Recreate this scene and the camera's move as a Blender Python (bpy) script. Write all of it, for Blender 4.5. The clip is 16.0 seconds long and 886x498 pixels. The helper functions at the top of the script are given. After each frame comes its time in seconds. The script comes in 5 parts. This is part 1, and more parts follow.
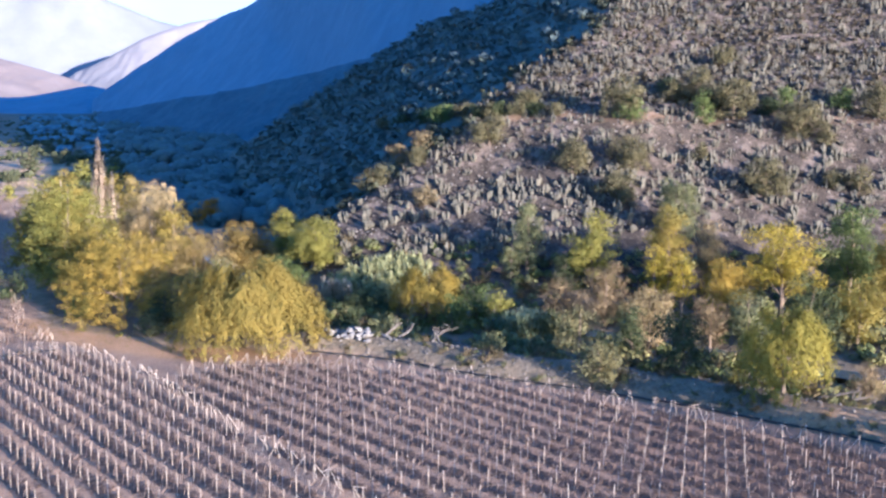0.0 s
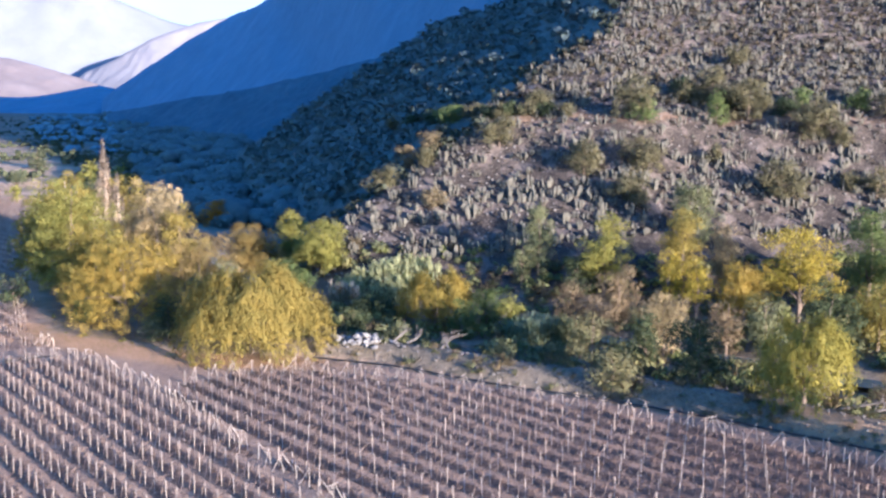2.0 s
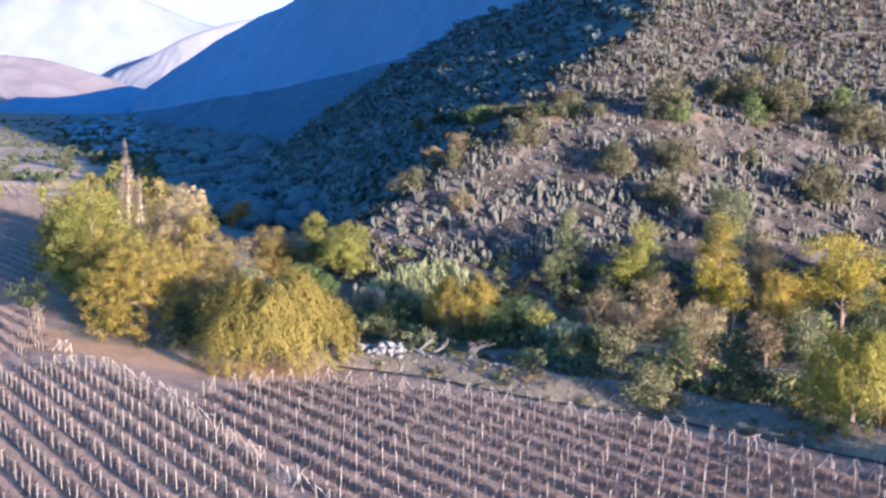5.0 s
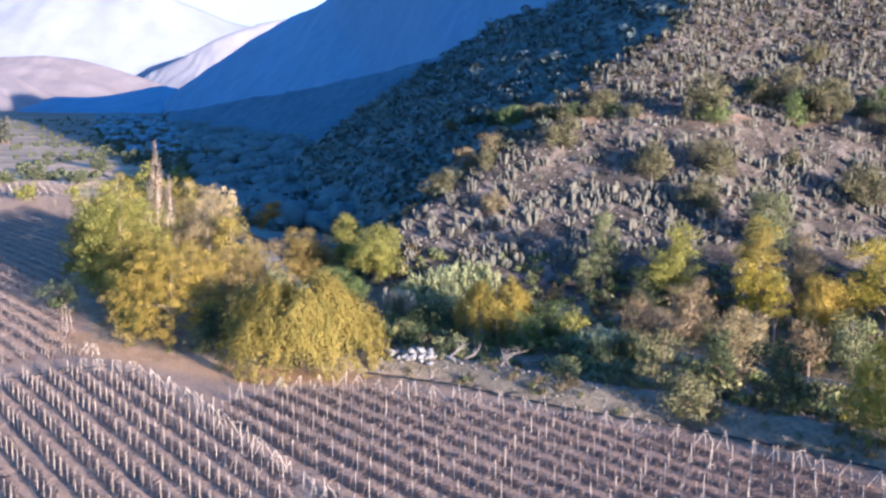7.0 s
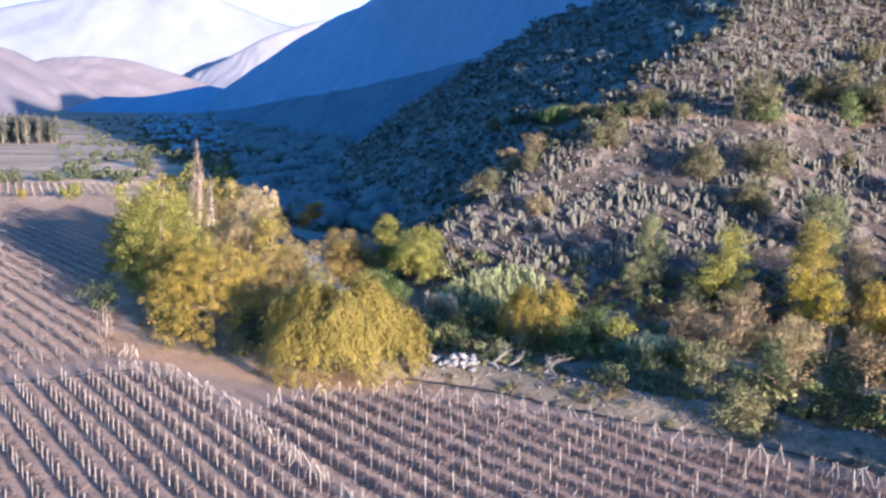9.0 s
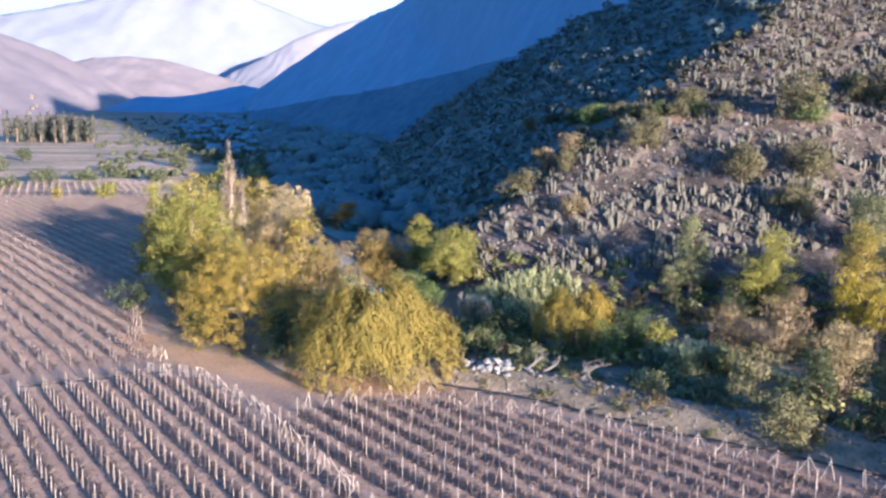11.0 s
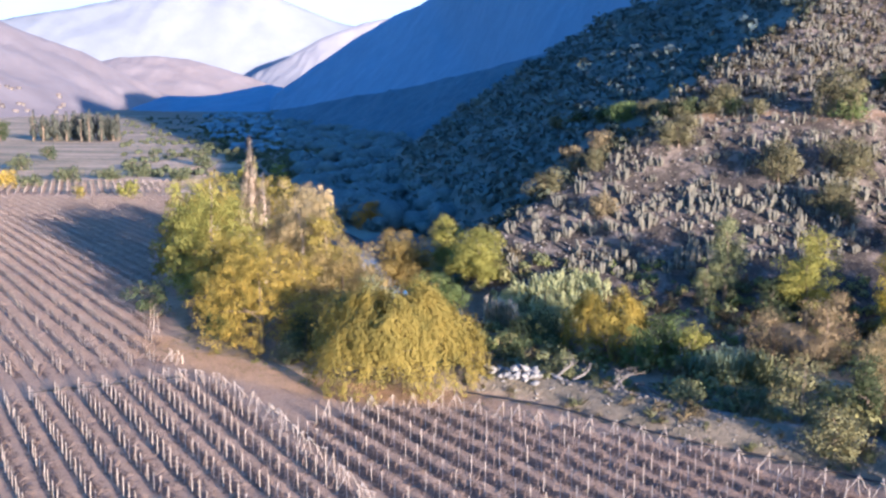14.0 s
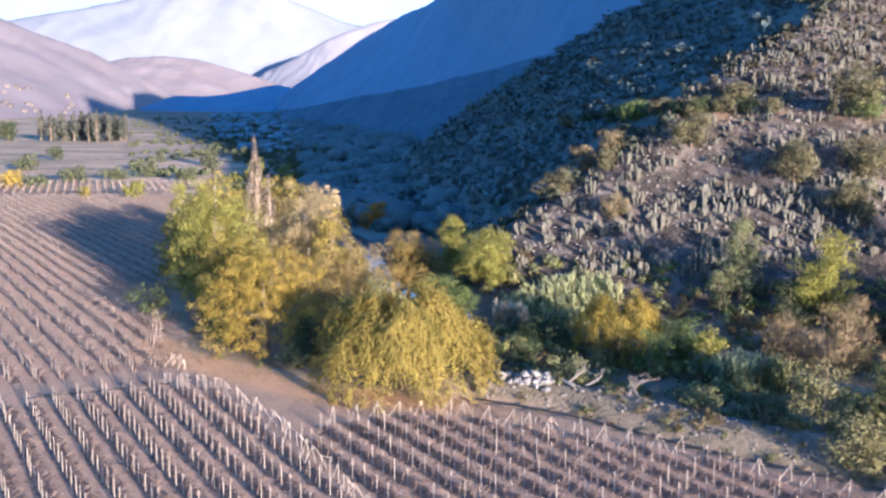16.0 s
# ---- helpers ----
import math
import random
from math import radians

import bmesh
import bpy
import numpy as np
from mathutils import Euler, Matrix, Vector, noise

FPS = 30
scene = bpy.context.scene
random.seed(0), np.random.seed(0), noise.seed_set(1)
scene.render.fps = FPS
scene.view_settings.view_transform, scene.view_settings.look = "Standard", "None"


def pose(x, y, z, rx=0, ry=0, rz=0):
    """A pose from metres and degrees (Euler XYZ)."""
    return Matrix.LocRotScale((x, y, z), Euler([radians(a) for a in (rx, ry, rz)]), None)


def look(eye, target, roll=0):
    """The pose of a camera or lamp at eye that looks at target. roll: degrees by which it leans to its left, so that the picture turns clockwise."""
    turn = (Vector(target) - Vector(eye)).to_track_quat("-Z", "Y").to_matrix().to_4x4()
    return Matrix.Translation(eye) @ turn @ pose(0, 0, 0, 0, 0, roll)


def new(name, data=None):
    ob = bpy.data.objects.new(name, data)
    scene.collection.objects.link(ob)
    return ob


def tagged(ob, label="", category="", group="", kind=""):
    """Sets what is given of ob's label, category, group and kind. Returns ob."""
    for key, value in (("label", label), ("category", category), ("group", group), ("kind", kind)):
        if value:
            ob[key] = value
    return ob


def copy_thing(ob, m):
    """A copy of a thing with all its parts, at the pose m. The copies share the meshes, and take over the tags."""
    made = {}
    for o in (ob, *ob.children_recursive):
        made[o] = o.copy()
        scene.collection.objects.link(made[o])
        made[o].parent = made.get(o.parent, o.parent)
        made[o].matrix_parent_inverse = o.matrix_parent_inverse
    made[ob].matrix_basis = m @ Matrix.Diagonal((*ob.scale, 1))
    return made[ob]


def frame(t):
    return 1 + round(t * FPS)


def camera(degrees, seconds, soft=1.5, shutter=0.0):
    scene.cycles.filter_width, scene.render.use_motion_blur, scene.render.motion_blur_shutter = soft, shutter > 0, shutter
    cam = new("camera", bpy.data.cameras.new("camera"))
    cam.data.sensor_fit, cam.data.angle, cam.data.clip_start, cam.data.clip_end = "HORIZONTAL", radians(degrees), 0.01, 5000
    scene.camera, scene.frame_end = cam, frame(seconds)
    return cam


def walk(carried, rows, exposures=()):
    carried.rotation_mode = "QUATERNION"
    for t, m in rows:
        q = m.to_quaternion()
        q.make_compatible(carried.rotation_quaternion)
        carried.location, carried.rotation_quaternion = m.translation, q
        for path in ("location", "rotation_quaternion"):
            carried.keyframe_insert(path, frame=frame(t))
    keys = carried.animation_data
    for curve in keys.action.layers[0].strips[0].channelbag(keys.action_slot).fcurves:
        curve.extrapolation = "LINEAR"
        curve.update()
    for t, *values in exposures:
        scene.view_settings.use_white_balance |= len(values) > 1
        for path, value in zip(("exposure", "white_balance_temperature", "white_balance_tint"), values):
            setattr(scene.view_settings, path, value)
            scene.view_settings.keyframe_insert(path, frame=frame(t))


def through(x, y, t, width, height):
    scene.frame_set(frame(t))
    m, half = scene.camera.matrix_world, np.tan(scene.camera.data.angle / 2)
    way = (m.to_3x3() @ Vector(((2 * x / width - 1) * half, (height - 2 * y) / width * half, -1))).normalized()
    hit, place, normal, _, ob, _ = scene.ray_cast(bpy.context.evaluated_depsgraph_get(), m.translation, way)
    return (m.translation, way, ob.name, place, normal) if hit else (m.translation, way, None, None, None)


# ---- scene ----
cam = camera(48.0, 16.0, soft=2.6)
PATH = [
    (0, (0.000, 0.000, 35.600), (0.000, 98.898, 20.796), 0.02),
    (0.5, (-0.010, 0.880, 35.618), (-0.152, 99.778, 20.811), 0.03),
    (1, (-0.034, 1.754, 35.663), (-0.378, 100.648, 20.836), 0.04),
    (1.5, (-0.046, 2.614, 35.696), (-0.630, 101.507, 20.867), 0.04),
    (2, (-0.090, 3.468, 35.712), (-0.978, 102.360, 20.892), 0.04),
    (2.5, (-0.123, 4.315, 35.725), (-1.378, 103.205, 20.921), 0.03),
    (3, (-0.133, 5.172, 35.739), (-1.772, 104.054, 20.923), 0.02),
    (3.5, (-0.136, 6.028, 35.747), (-2.163, 104.902, 20.922), 0.03),
    (4, (-0.174, 6.872, 35.772), (-2.642, 105.737, 20.953), 0.03),
    (6.5, (-0.481, 11.023, 35.862), (-6.283, 109.744, 21.014), 0.03),
    (7, (-0.528, 11.843, 35.892), (-7.226, 110.507, 21.040), 0.02),
    (7.5, (-0.627, 12.647, 35.903), (-8.257, 111.243, 21.049), 0.02),
    (8, (-0.726, 13.449, 35.913), (-9.386, 111.959, 21.053), 0.01),
    (8.5, (-0.800, 14.273, 35.905), (-10.591, 112.675, 21.033), 0.01),
    (9, (-0.902, 15.123, 35.870), (-11.822, 113.405, 20.996), 0.01),
    (11.5, (-1.531, 19.264, 35.579), (-16.332, 117.030, 20.658), -0.02),
    (12, (-1.683, 20.086, 35.501), (-16.976, 117.776, 20.576), -0.00),
    (12.5, (-1.861, 20.904, 35.426), (-17.549, 118.531, 20.502), -0.01),
    (13, (-2.019, 21.736, 35.364), (-18.112, 119.295, 20.423), -0.04),
    (13.5, (-2.177, 22.589, 35.291), (-18.548, 120.102, 20.358), -0.05),
    (14, (-2.358, 23.452, 35.195), (-18.961, 120.925, 20.247), -0.03),
    (14.5, (-2.511, 24.318, 35.111), (-19.317, 121.757, 20.168), -0.03),
    (15, (-2.676, 25.159, 35.048), (-19.660, 122.566, 20.101), -0.04),
    (15.5, (-2.842, 25.993, 34.991), (-20.005, 123.367, 20.033), -0.05),
    (16, (-2.998, 26.824, 34.924), (-20.381, 124.161, 19.976), -0.07),
]
walk(cam, [(t, look(eye, target, roll)) for t, eye, target, roll in PATH], [(0, 2.16, 4520, 14), (8, 2.19, 4600, 14), (16, 2.17, 4680, 14)])

# ---- light ----
SUN_AZ, SUN_EL = 138.0, 7.7      # degrees: compass bearing of the sun (from +y over +x), height
world = bpy.data.worlds.new("world")
scene.world = world
world.use_nodes = True
wn = world.node_tree
sky = wn.nodes.new("ShaderNodeTexSky")
sky.sky_type, sky.sun_disc = "NISHITA", False
sky.sun_elevation, sky.sun_rotation = radians(SUN_EL), radians(SUN_AZ)
sky.air_density, sky.dust_density, sky.ozone_density = 1.0, 0.3, 3.5
wn.links.new(sky.outputs[0], wn.nodes["Background"].inputs[0])
wn.nodes["Background"].inputs[1].default_value = 0.117
sun = new("sun", bpy.data.lights.new("sun", "SUN"))
sun.data.energy, sun.data.angle, sun.data.color = 5.9, radians(0.6), (1.0, 0.69, 0.41)
sa, se = radians(SUN_AZ), radians(SUN_EL)
sun.matrix_world = look((math.sin(sa) * math.cos(se) * 500, math.cos(sa) * math.cos(se) * 500, math.sin(se) * 500), (0, 0, 0))

# ---- materials ----
def nodes_of(name):
    m = bpy.data.materials.new(name)
    m.use_nodes = True
    nt = m.node_tree
    return m, nt, nt.nodes["Principled BSDF"]

def add(nt, kind, **values):
    n = nt.nodes.new(kind)
    for k, v in values.items():
        if k == "blend_type":
            n.blend_type = v
        elif k == "data_type":
            n.data_type = v
        elif k == "operation":
            n.operation = v
        elif k == "attribute_name":
            n.attribute_name = v
        else:
            n.inputs[k].default_value = v
    return n

def ramp(nt, fac, stops):
    r = nt.nodes.new("ShaderNodeValToRGB")
    while len(r.color_ramp.elements) < len(stops):
        r.color_ramp.elements.new(0.5)
    for e, (at, col) in zip(r.color_ramp.elements, stops):
        e.position, e.color = at, (*col, 1)
    nt.links.new(fac, r.inputs[0])
    return r.outputs[0]

def blend(nt, kind, fac, a, b):
    n = nt.nodes.new("ShaderNodeMix")
    n.data_type, n.blend_type = "RGBA", kind
    for sock, v in ((n.inputs[0], fac), (n.inputs[6], a), (n.inputs[7], b)):
        if isinstance(v, (int, float)):
            sock.default_value = v
        elif isinstance(v, tuple):
            sock.default_value = (*v, 1)
        else:
            nt.links.new(v, sock)
    return n.outputs[2]

def noise_at(nt, vec, scale, detail=4.0, rough=0.6):
    n = add(nt, "ShaderNodeTexNoise", Scale=scale, Detail=detail, Roughness=rough)
    nt.links.new(vec, n.inputs["Vector"])
    return n.outputs[0]

def surface(name, c1, c2, c3=None, coarse=0.2, fine=3.0, rough=0.9, bump=0.4, dist=0.1, vary=0.0):
    """Rough material: two noise scales over three colours, relief, and a change of tone from piece to piece."""
    m, nt, p = nodes_of(name)
    pos = nt.nodes.new("ShaderNodeNewGeometry").outputs["Position"]
    big, small = noise_at(nt, pos, coarse), noise_at(nt, pos, fine, 6.0, 0.7)
    col = ramp(nt, big, [(0.3, c1), (0.7, c2)])
    col = blend(nt, "MIX", 0.5, col, ramp(nt, small, [(0.35, c1), (0.6, c2), (0.75, c3 or c2)]))
    if vary:
        rnd = nt.nodes.new("ShaderNodeObjectInfo").outputs["Random"]
        col = blend(nt, "MULTIPLY", vary, col, ramp(nt, rnd, [(0, (0.6, 0.6, 0.6)), (1, (1.25, 1.2, 1.1))]))
    nt.links.new(col, p.inputs["Base Color"])
    p.inputs["Roughness"].default_value = rough
    p.inputs["Specular IOR Level"].default_value = 0.25
    b = add(nt, "ShaderNodeBump", Strength=bump, Distance=dist)
    nt.links.new(small, b.inputs["Height"])
    nt.links.new(b.outputs[0], p.inputs["Normal"])
    return m

def leaves(name, dark, mid, light, through=0.45, coarse=0.35):
    """Foliage: tone from leaf to leaf and from clump to clump, part of the light passing through."""
    m, nt, p = nodes_of(name)
    geo = nt.nodes.new("ShaderNodeNewGeometry")
    col = ramp(nt, geo.outputs["Random Per Island"], [(0.0, [(a + 3 * b) / 4 for a, b in zip(dark, mid)]), (0.5, mid), (1.0, [(a + 3 * b) / 4 for a, b in zip(light, mid)])])
    patch = noise_at(nt, geo.outputs["Position"], coarse, 2.0)
    col = blend(nt, "MULTIPLY", 0.7, col, ramp(nt, patch, [(0.3, (0.62, 0.68, 0.68)), (0.7, (1.25, 1.2, 1.1))]))
    nt.links.new(col, p.inputs["Base Color"])
    p.inputs["Roughness"].default_value = 0.7
    p.inputs["Specular IOR Level"].default_value = 0.2
    t = nt.nodes.new("ShaderNodeBsdfTranslucent")
    nt.links.new(col, t.inputs[0])
    mix = nt.nodes.new("ShaderNodeMixShader")
    mix.inputs[0].default_value = through
    out = nt.nodes["Material Output"]
    nt.links.new(p.outputs[0], mix.inputs[1])
    nt.links.new(t.outputs[0], mix.inputs[2])
    nt.links.new(mix.outputs[0], out.inputs[0])
    return m

POST = surface("weathered_post_wood", (0.30, 0.25, 0.205), (0.43, 0.37, 0.315), (0.54, 0.48, 0.415), 1.0, 12.0)
BARK = surface("bark", (0.10, 0.075, 0.055), (0.20, 0.16, 0.12), (0.26, 0.21, 0.17), 1.0, 8.0, vary=0.3)
PALE_BARK = surface("pale_bark", (0.22, 0.18, 0.15), (0.36, 0.31, 0.27), None, 1.0, 8.0)
CANE_WOOD = surface("vine_canes", (0.15, 0.105, 0.08), (0.25, 0.185, 0.145), (0.33, 0.25, 0.20), 0.6, 6.0)
ROCK = surface("pale_rock", (0.13, 0.12, 0.11), (0.20, 0.187, 0.175), (0.28, 0.265, 0.25), 0.8, 5.0, vary=0.5)
PALE_ROCK = surface("bleached_rock", (0.15, 0.145, 0.14), (0.23, 0.222, 0.212), (0.31, 0.30, 0.29), 0.8, 5.0, vary=0.4)
DRIFT = surface("grey_driftwood", (0.10, 0.088, 0.078), (0.175, 0.155, 0.137), None, 1.0, 8.0)
CACTUS = surface("cactus_skin", (0.095, 0.092, 0.073), (0.138, 0.132, 0.106), (0.19, 0.18, 0.146), 0.25, 4.0, rough=0.85, vary=0.5)
GOLD = leaves("golden_willow_leaves", (0.27, 0.20, 0.036), (0.40, 0.298, 0.056), (0.51, 0.395, 0.096))
OLIVE_GOLD = leaves("olive_gold_leaves", (0.173, 0.143, 0.033), (0.276, 0.224, 0.051), (0.388, 0.316, 0.083))
YELLOW = leaves("bright_yellow_leaves", (0.225, 0.185, 0.02), (0.335, 0.275, 0.035), (0.45, 0.375, 0.07))
LIME = leaves("yellow_green_leaves", (0.145, 0.15, 0.035), (0.245, 0.235, 0.053), (0.35, 0.325, 0.09))
GREEN = leaves("green_leaves", (0.055, 0.08, 0.03), (0.12, 0.155, 0.05), (0.21, 0.23, 0.08))
DARK = leaves("dark_green_leaves", (0.025, 0.035, 0.018), (0.055, 0.07, 0.03), (0.10, 0.11, 0.05), 0.2)
GREYGREEN = leaves("grey_green_leaves", (0.075, 0.084, 0.04), (0.14, 0.148, 0.07), (0.21, 0.21, 0.105), 0.25)
REED = leaves("pale_reed_leaves", (0.25, 0.265, 0.125), (0.40, 0.41, 0.215), (0.53, 0.53, 0.31))
CANE_GREEN = leaves("blue_green_reed_leaves", (0.115, 0.15, 0.095), (0.21, 0.255, 0.165), (0.32, 0.36, 0.25))
BUFF = leaves("dry_buff_twigs", (0.22, 0.168, 0.08), (0.33, 0.262, 0.135), (0.43, 0.35, 0.20), 0.2)
RUST = leaves("rusty_brown_leaves", (0.15, 0.115, 0.065), (0.24, 0.185, 0.105), (0.33, 0.265, 0.165), 0.2)
# Wood leaves tinted blue-grey for the valley's shade and haze.
SHADED_WOOD = leaves("shaded_wood_leaves", (0.08, 0.108, 0.108), (0.118, 0.152, 0.148), (0.17, 0.205, 0.185), 0.15, 0.06)

# Flank scrub in blue-grey: its shade and haze put into the leaf colour.
SHADED_FLANK = leaves("shaded_flank_leaves", (0.08, 0.105, 0.105), (0.105, 0.135, 0.13), (0.135, 0.167, 0.152), 0.15, 0.05)

# ---- terrain shape ----
BANK = [(-165, 400), (-112, 275), (-77, 185), (-63, 154), (-36, 140.5), (-18, 138.4), (-8, 134.6), (6, 125.6), (18, 119.8), (30, 112.4), (46, 100.4), (80, 74), (140, 30), (240, -50)]
RIVER = [(-240, 560), (-150, 390), (-92, 318), (-68, 278), (-56, 240), (-42, 208), (-20, 188), (12, 172), (45, 146), (90, 110), (190, 40)]

def line_distance(x, y, pts):
    """Distance to a broken line, minus on its right-hand side as it runs."""
    best, sign = np.full(np.shape(x), 1e9), np.ones(np.shape(x))
    for (ax, ay), (bx, by) in zip(pts, pts[1:]):
        dx, dy = bx - ax, by - ay
        k = np.clip(((x - ax) * dx + (y - ay) * dy) / (dx * dx + dy * dy), 0, 1)
        d = np.hypot(x - ax - k * dx, y - ay - k * dy)
        side = np.sign(dx * (y - ay) - dy * (x - ax))
        sign = np.where(d < best, side, sign)
        best = np.minimum(best, d)
    return best * np.where(sign == 0, 1, sign)

def smooth(a, b, v):
    t = np.clip((v - a) / (b - a), 0, 1)
    return t * t * (3 - 2 * t)

def smin(a, b, k):
    h = np.clip(0.5 + 0.5 * (b - a) / k, 0, 1)
    return b + (a - b) * h - k * h * (1 - h)

WAVES = [(random.uniform(0, 6.28), random.uniform(0, 6.28), random.uniform(0, 6.28)) for _ in range(5)]

def ripple(x, y, size):
    """Smooth uneven ground, about -1 to 1, with bumps of the given size."""
    z = 0.0
    for n, (turn, px, py) in enumerate(WAVES):
        k = 6.28 / size * 1.6 ** (n - 1)
        u, v = x * math.cos(turn) + y * math.sin(turn), y * math.cos(turn) - x * math.sin(turn)
        z = z + np.sin(u * k + px + 0.7 * np.sin(v * k * 0.6 + py)) * np.cos(v * k * 0.8 + py) / 1.5 ** n
    return z / 2.4

def base_of(x):
    return np.interp(x, [-60, -26, -14, -4, 12, 27, 40, 60, 100, 220], [222, 215, 208, 204, 199, 194, 190, 193, 188, 175])

def front_of(x, y):
    d = y - base_of(x)
    front = np.interp(d, [-60, -17, -10, 3, 10, 23, 28, 35, 39.5, 47, 66, 82, 150, 250, 900], [-30, 0, 2.6, 8.6, 12.4, 20.5, 24.8, 31.2, 32.6, 35.8, 43.6, 51.2, 82, 165, 420])
    # Rise past x 130, nearly all unseen, added to shade the valley.
    return front + np.clip(x - 130, 0, 600) * 0.45 * smooth(60, 200, d)

def left_of(x, y):
    """The flank that falls towards the valley."""
    left = 35 + 0.72 * (x + 0.30 * (y - 265)) + 8 * (1 - smooth(210, 234, y)) * smooth(-36, -20, x) - 2 * smooth(226, 240, y) - 8 * smooth(262, 292, y) * smooth(4, 30, x) - 4 * smooth(246, 262, y) * smooth(-8, 8, x)
    return left - np.clip(9 - left, 0, 60) * 1.1

def hill_height(x, y):
    front, left = front_of(x, y), left_of(x, y)
    # Back raised past x 60, out of view, for the same shade.
    back = 92 + 0.75 * (430 - y) + np.clip(x - 60, 0, 240) * 1.3
    z = smin(smin(front, left, 7 + 0.12 * np.clip(front - 36, 0, 60)), back, 18)
    return z + smooth(2, 20, z) * (ripple(x, y, 34) * 1.3 + ripple(x + 90, y, 11) * 0.5 + ripple(x, y + 40, 4.2) * 0.25)

def ground_height(x, y):
    x, y = np.asarray(x, float), np.asarray(y, float)
    s, r = line_distance(x, y, BANK), np.abs(line_distance(x, y, RIVER))
    low = -2.2 * smooth(3, 14, s) * (1 - smooth(90, 220, s)) + smooth(3, 12, s) * ripple(x, y, 17) * 0.6
    low = low - 0.55 * smooth(-0.1, 0.35, s) * (1 - smooth(0.8, 2.4, s)) * smooth(-22, -14, x) + ripple(x, y, 5) * 0.04
    low = low + 2.0 * smooth(0.8, 5.5, s) * (1 - smooth(11, 20, s)) * smooth(-40, -18, x)
    low = low - 1.4 * (1 - smooth(2.0, 6, r)) * smooth(0, 10, s)
    low = low + 20 * smooth(700, 3500, np.hypot(x, y))
    hill = hill_height(x, y)
    return np.where(hill > low - 8, -smin(-low, -hill, 3.0), low)

def mesh_of(name, verts, faces):
    """A mesh from an n x 3 and an m x 3 or m x 4 array."""
    me = bpy.data.meshes.new(name)
    verts, faces = np.ascontiguousarray(verts, np.float32), np.ascontiguousarray(faces, np.int32)
    k = faces.shape[1]
    me.vertices.add(len(verts)), me.loops.add(faces.size), me.polygons.add(len(faces))
    me.vertices.foreach_set("co", verts.ravel())
    me.loops.foreach_set("vertex_index", faces.ravel())
    me.polygons.foreach_set("loop_start", np.arange(0, faces.size, k, dtype=np.int32))
    me.update(calc_edges=True)
    return me

def put(name, me, material, parent=None, label="", soft_shade=False):
    ob = new(name, me)
    if not me.materials:
        me.materials.append(material)
    if soft_shade:
        me.polygons.foreach_set("use_smooth", np.ones(len(me.polygons), bool))
    ob.parent = parent
    if label:
        tagged(ob, label)
    return ob

def tiled(V, F, places, turns, sizes):
    """The shape V, F repeated at places, turned about z and scaled; sizes may be n or n x 3."""
    n, c, s = len(places), np.cos(turns), np.sin(turns)
    sizes = np.broadcast_to(np.asarray(sizes, float).reshape(n, -1), (n, 3))
    P = V[None] * sizes[:, None]
    X = P[..., 0] * c[:, None] - P[..., 1] * s[:, None]
    Y = P[..., 0] * s[:, None] + P[..., 1] * c[:, None]
    out = np.stack([X, Y, P[..., 2]], -1) + np.asarray(places)[:, None]
    return out.reshape(-1, 3), (F[None] + (np.arange(n) * len(V))[:, None, None]).reshape(-1, F.shape[1])

def foliage_mesh(name, shapes):
    """A mesh of leaves from (verts, faces, normals), shaded by the outward swell of their clump."""
    me = mesh_of(name, *joined(*[(V, F) for V, F, _ in shapes]))
    N = np.concatenate([n for *_, n in shapes])
    me.polygons.foreach_set("use_smooth", np.ones(len(me.polygons), bool))
    me.normals_split_custom_set_from_vertices(N.astype(np.float32))
    return me

def joined(*shapes):
    vs, fs, k = [], [], 0
    for V, F in shapes:
        vs.append(V), fs.append(F + k)
        k += len(V)
    return np.concatenate(vs), np.concatenate(fs)

def tube(points, radii, sides=5):
    """A tapered tube of quads along points, closed to a point at its end."""
    points, radii = np.asarray(points, float), list(radii)
    V, ang = [], np.arange(sides) * 2 * math.pi / sides
    for i, p in enumerate(points):
        d = points[min(i + 1, len(points) - 1)] - points[max(i - 1, 0)]
        d = d / (np.linalg.norm(d) + 1e-9)
        a = np.cross(d, (0.31, 0.95, 0.05))
        a /= np.linalg.norm(a) + 1e-9
        b = np.cross(d, a)
        V.append(p + radii[i] * (np.cos(ang)[:, None] * a + np.sin(ang)[:, None] * b))
    F = [[i * sides + j, i * sides + (j + 1) % sides, (i + 1) * sides + (j + 1) % sides, (i + 1) * sides + j] for i in range(len(points) - 1) for j in range(sides)]
    return np.concatenate(V), np.array(F)

# ---- ground sheet ----
def axis_steps(parts):
    out = [parts[0][0]]
    for a, b, step in parts:
        out += list(np.linspace(a, b, max(1, round((b - a) / step)) + 1)[1:])
    return np.array(out)

gx = axis_steps([(-4800, -1200, 300), (-1200, -400, 50), (-400, -110, 8), (-110, 110, 1.4), (110, 240, 5), (240, 800, 40), (800, 4800, 400)])
gy = axis_steps([(-4800, -800, 500), (-800, -40, 60), (-40, 60, 10), (60, 340, 1.4), (340, 520, 5), (520, 1200, 30), (1200, 4900, 150)])
GX, GY = np.meshgrid(gx, gy)
GZ = ground_height(GX, GY)
ny, nx = GX.shape
quad = (np.arange(ny - 1)[:, None] * nx + np.arange(nx - 1)[None]).ravel()
ground_mesh = mesh_of("ground", np.stack([GX, GY, GZ], -1).reshape(-1, 3), np.stack([quad, quad + 1, quad + nx + 1, quad + nx], -1))
sg = line_distance(GX, GY, BANK).ravel()
hg = hill_height(GX, GY).ravel()
xg, yg = GX.ravel(), GY.ravel()
zone = np.zeros((nx * ny, 4), np.float32)
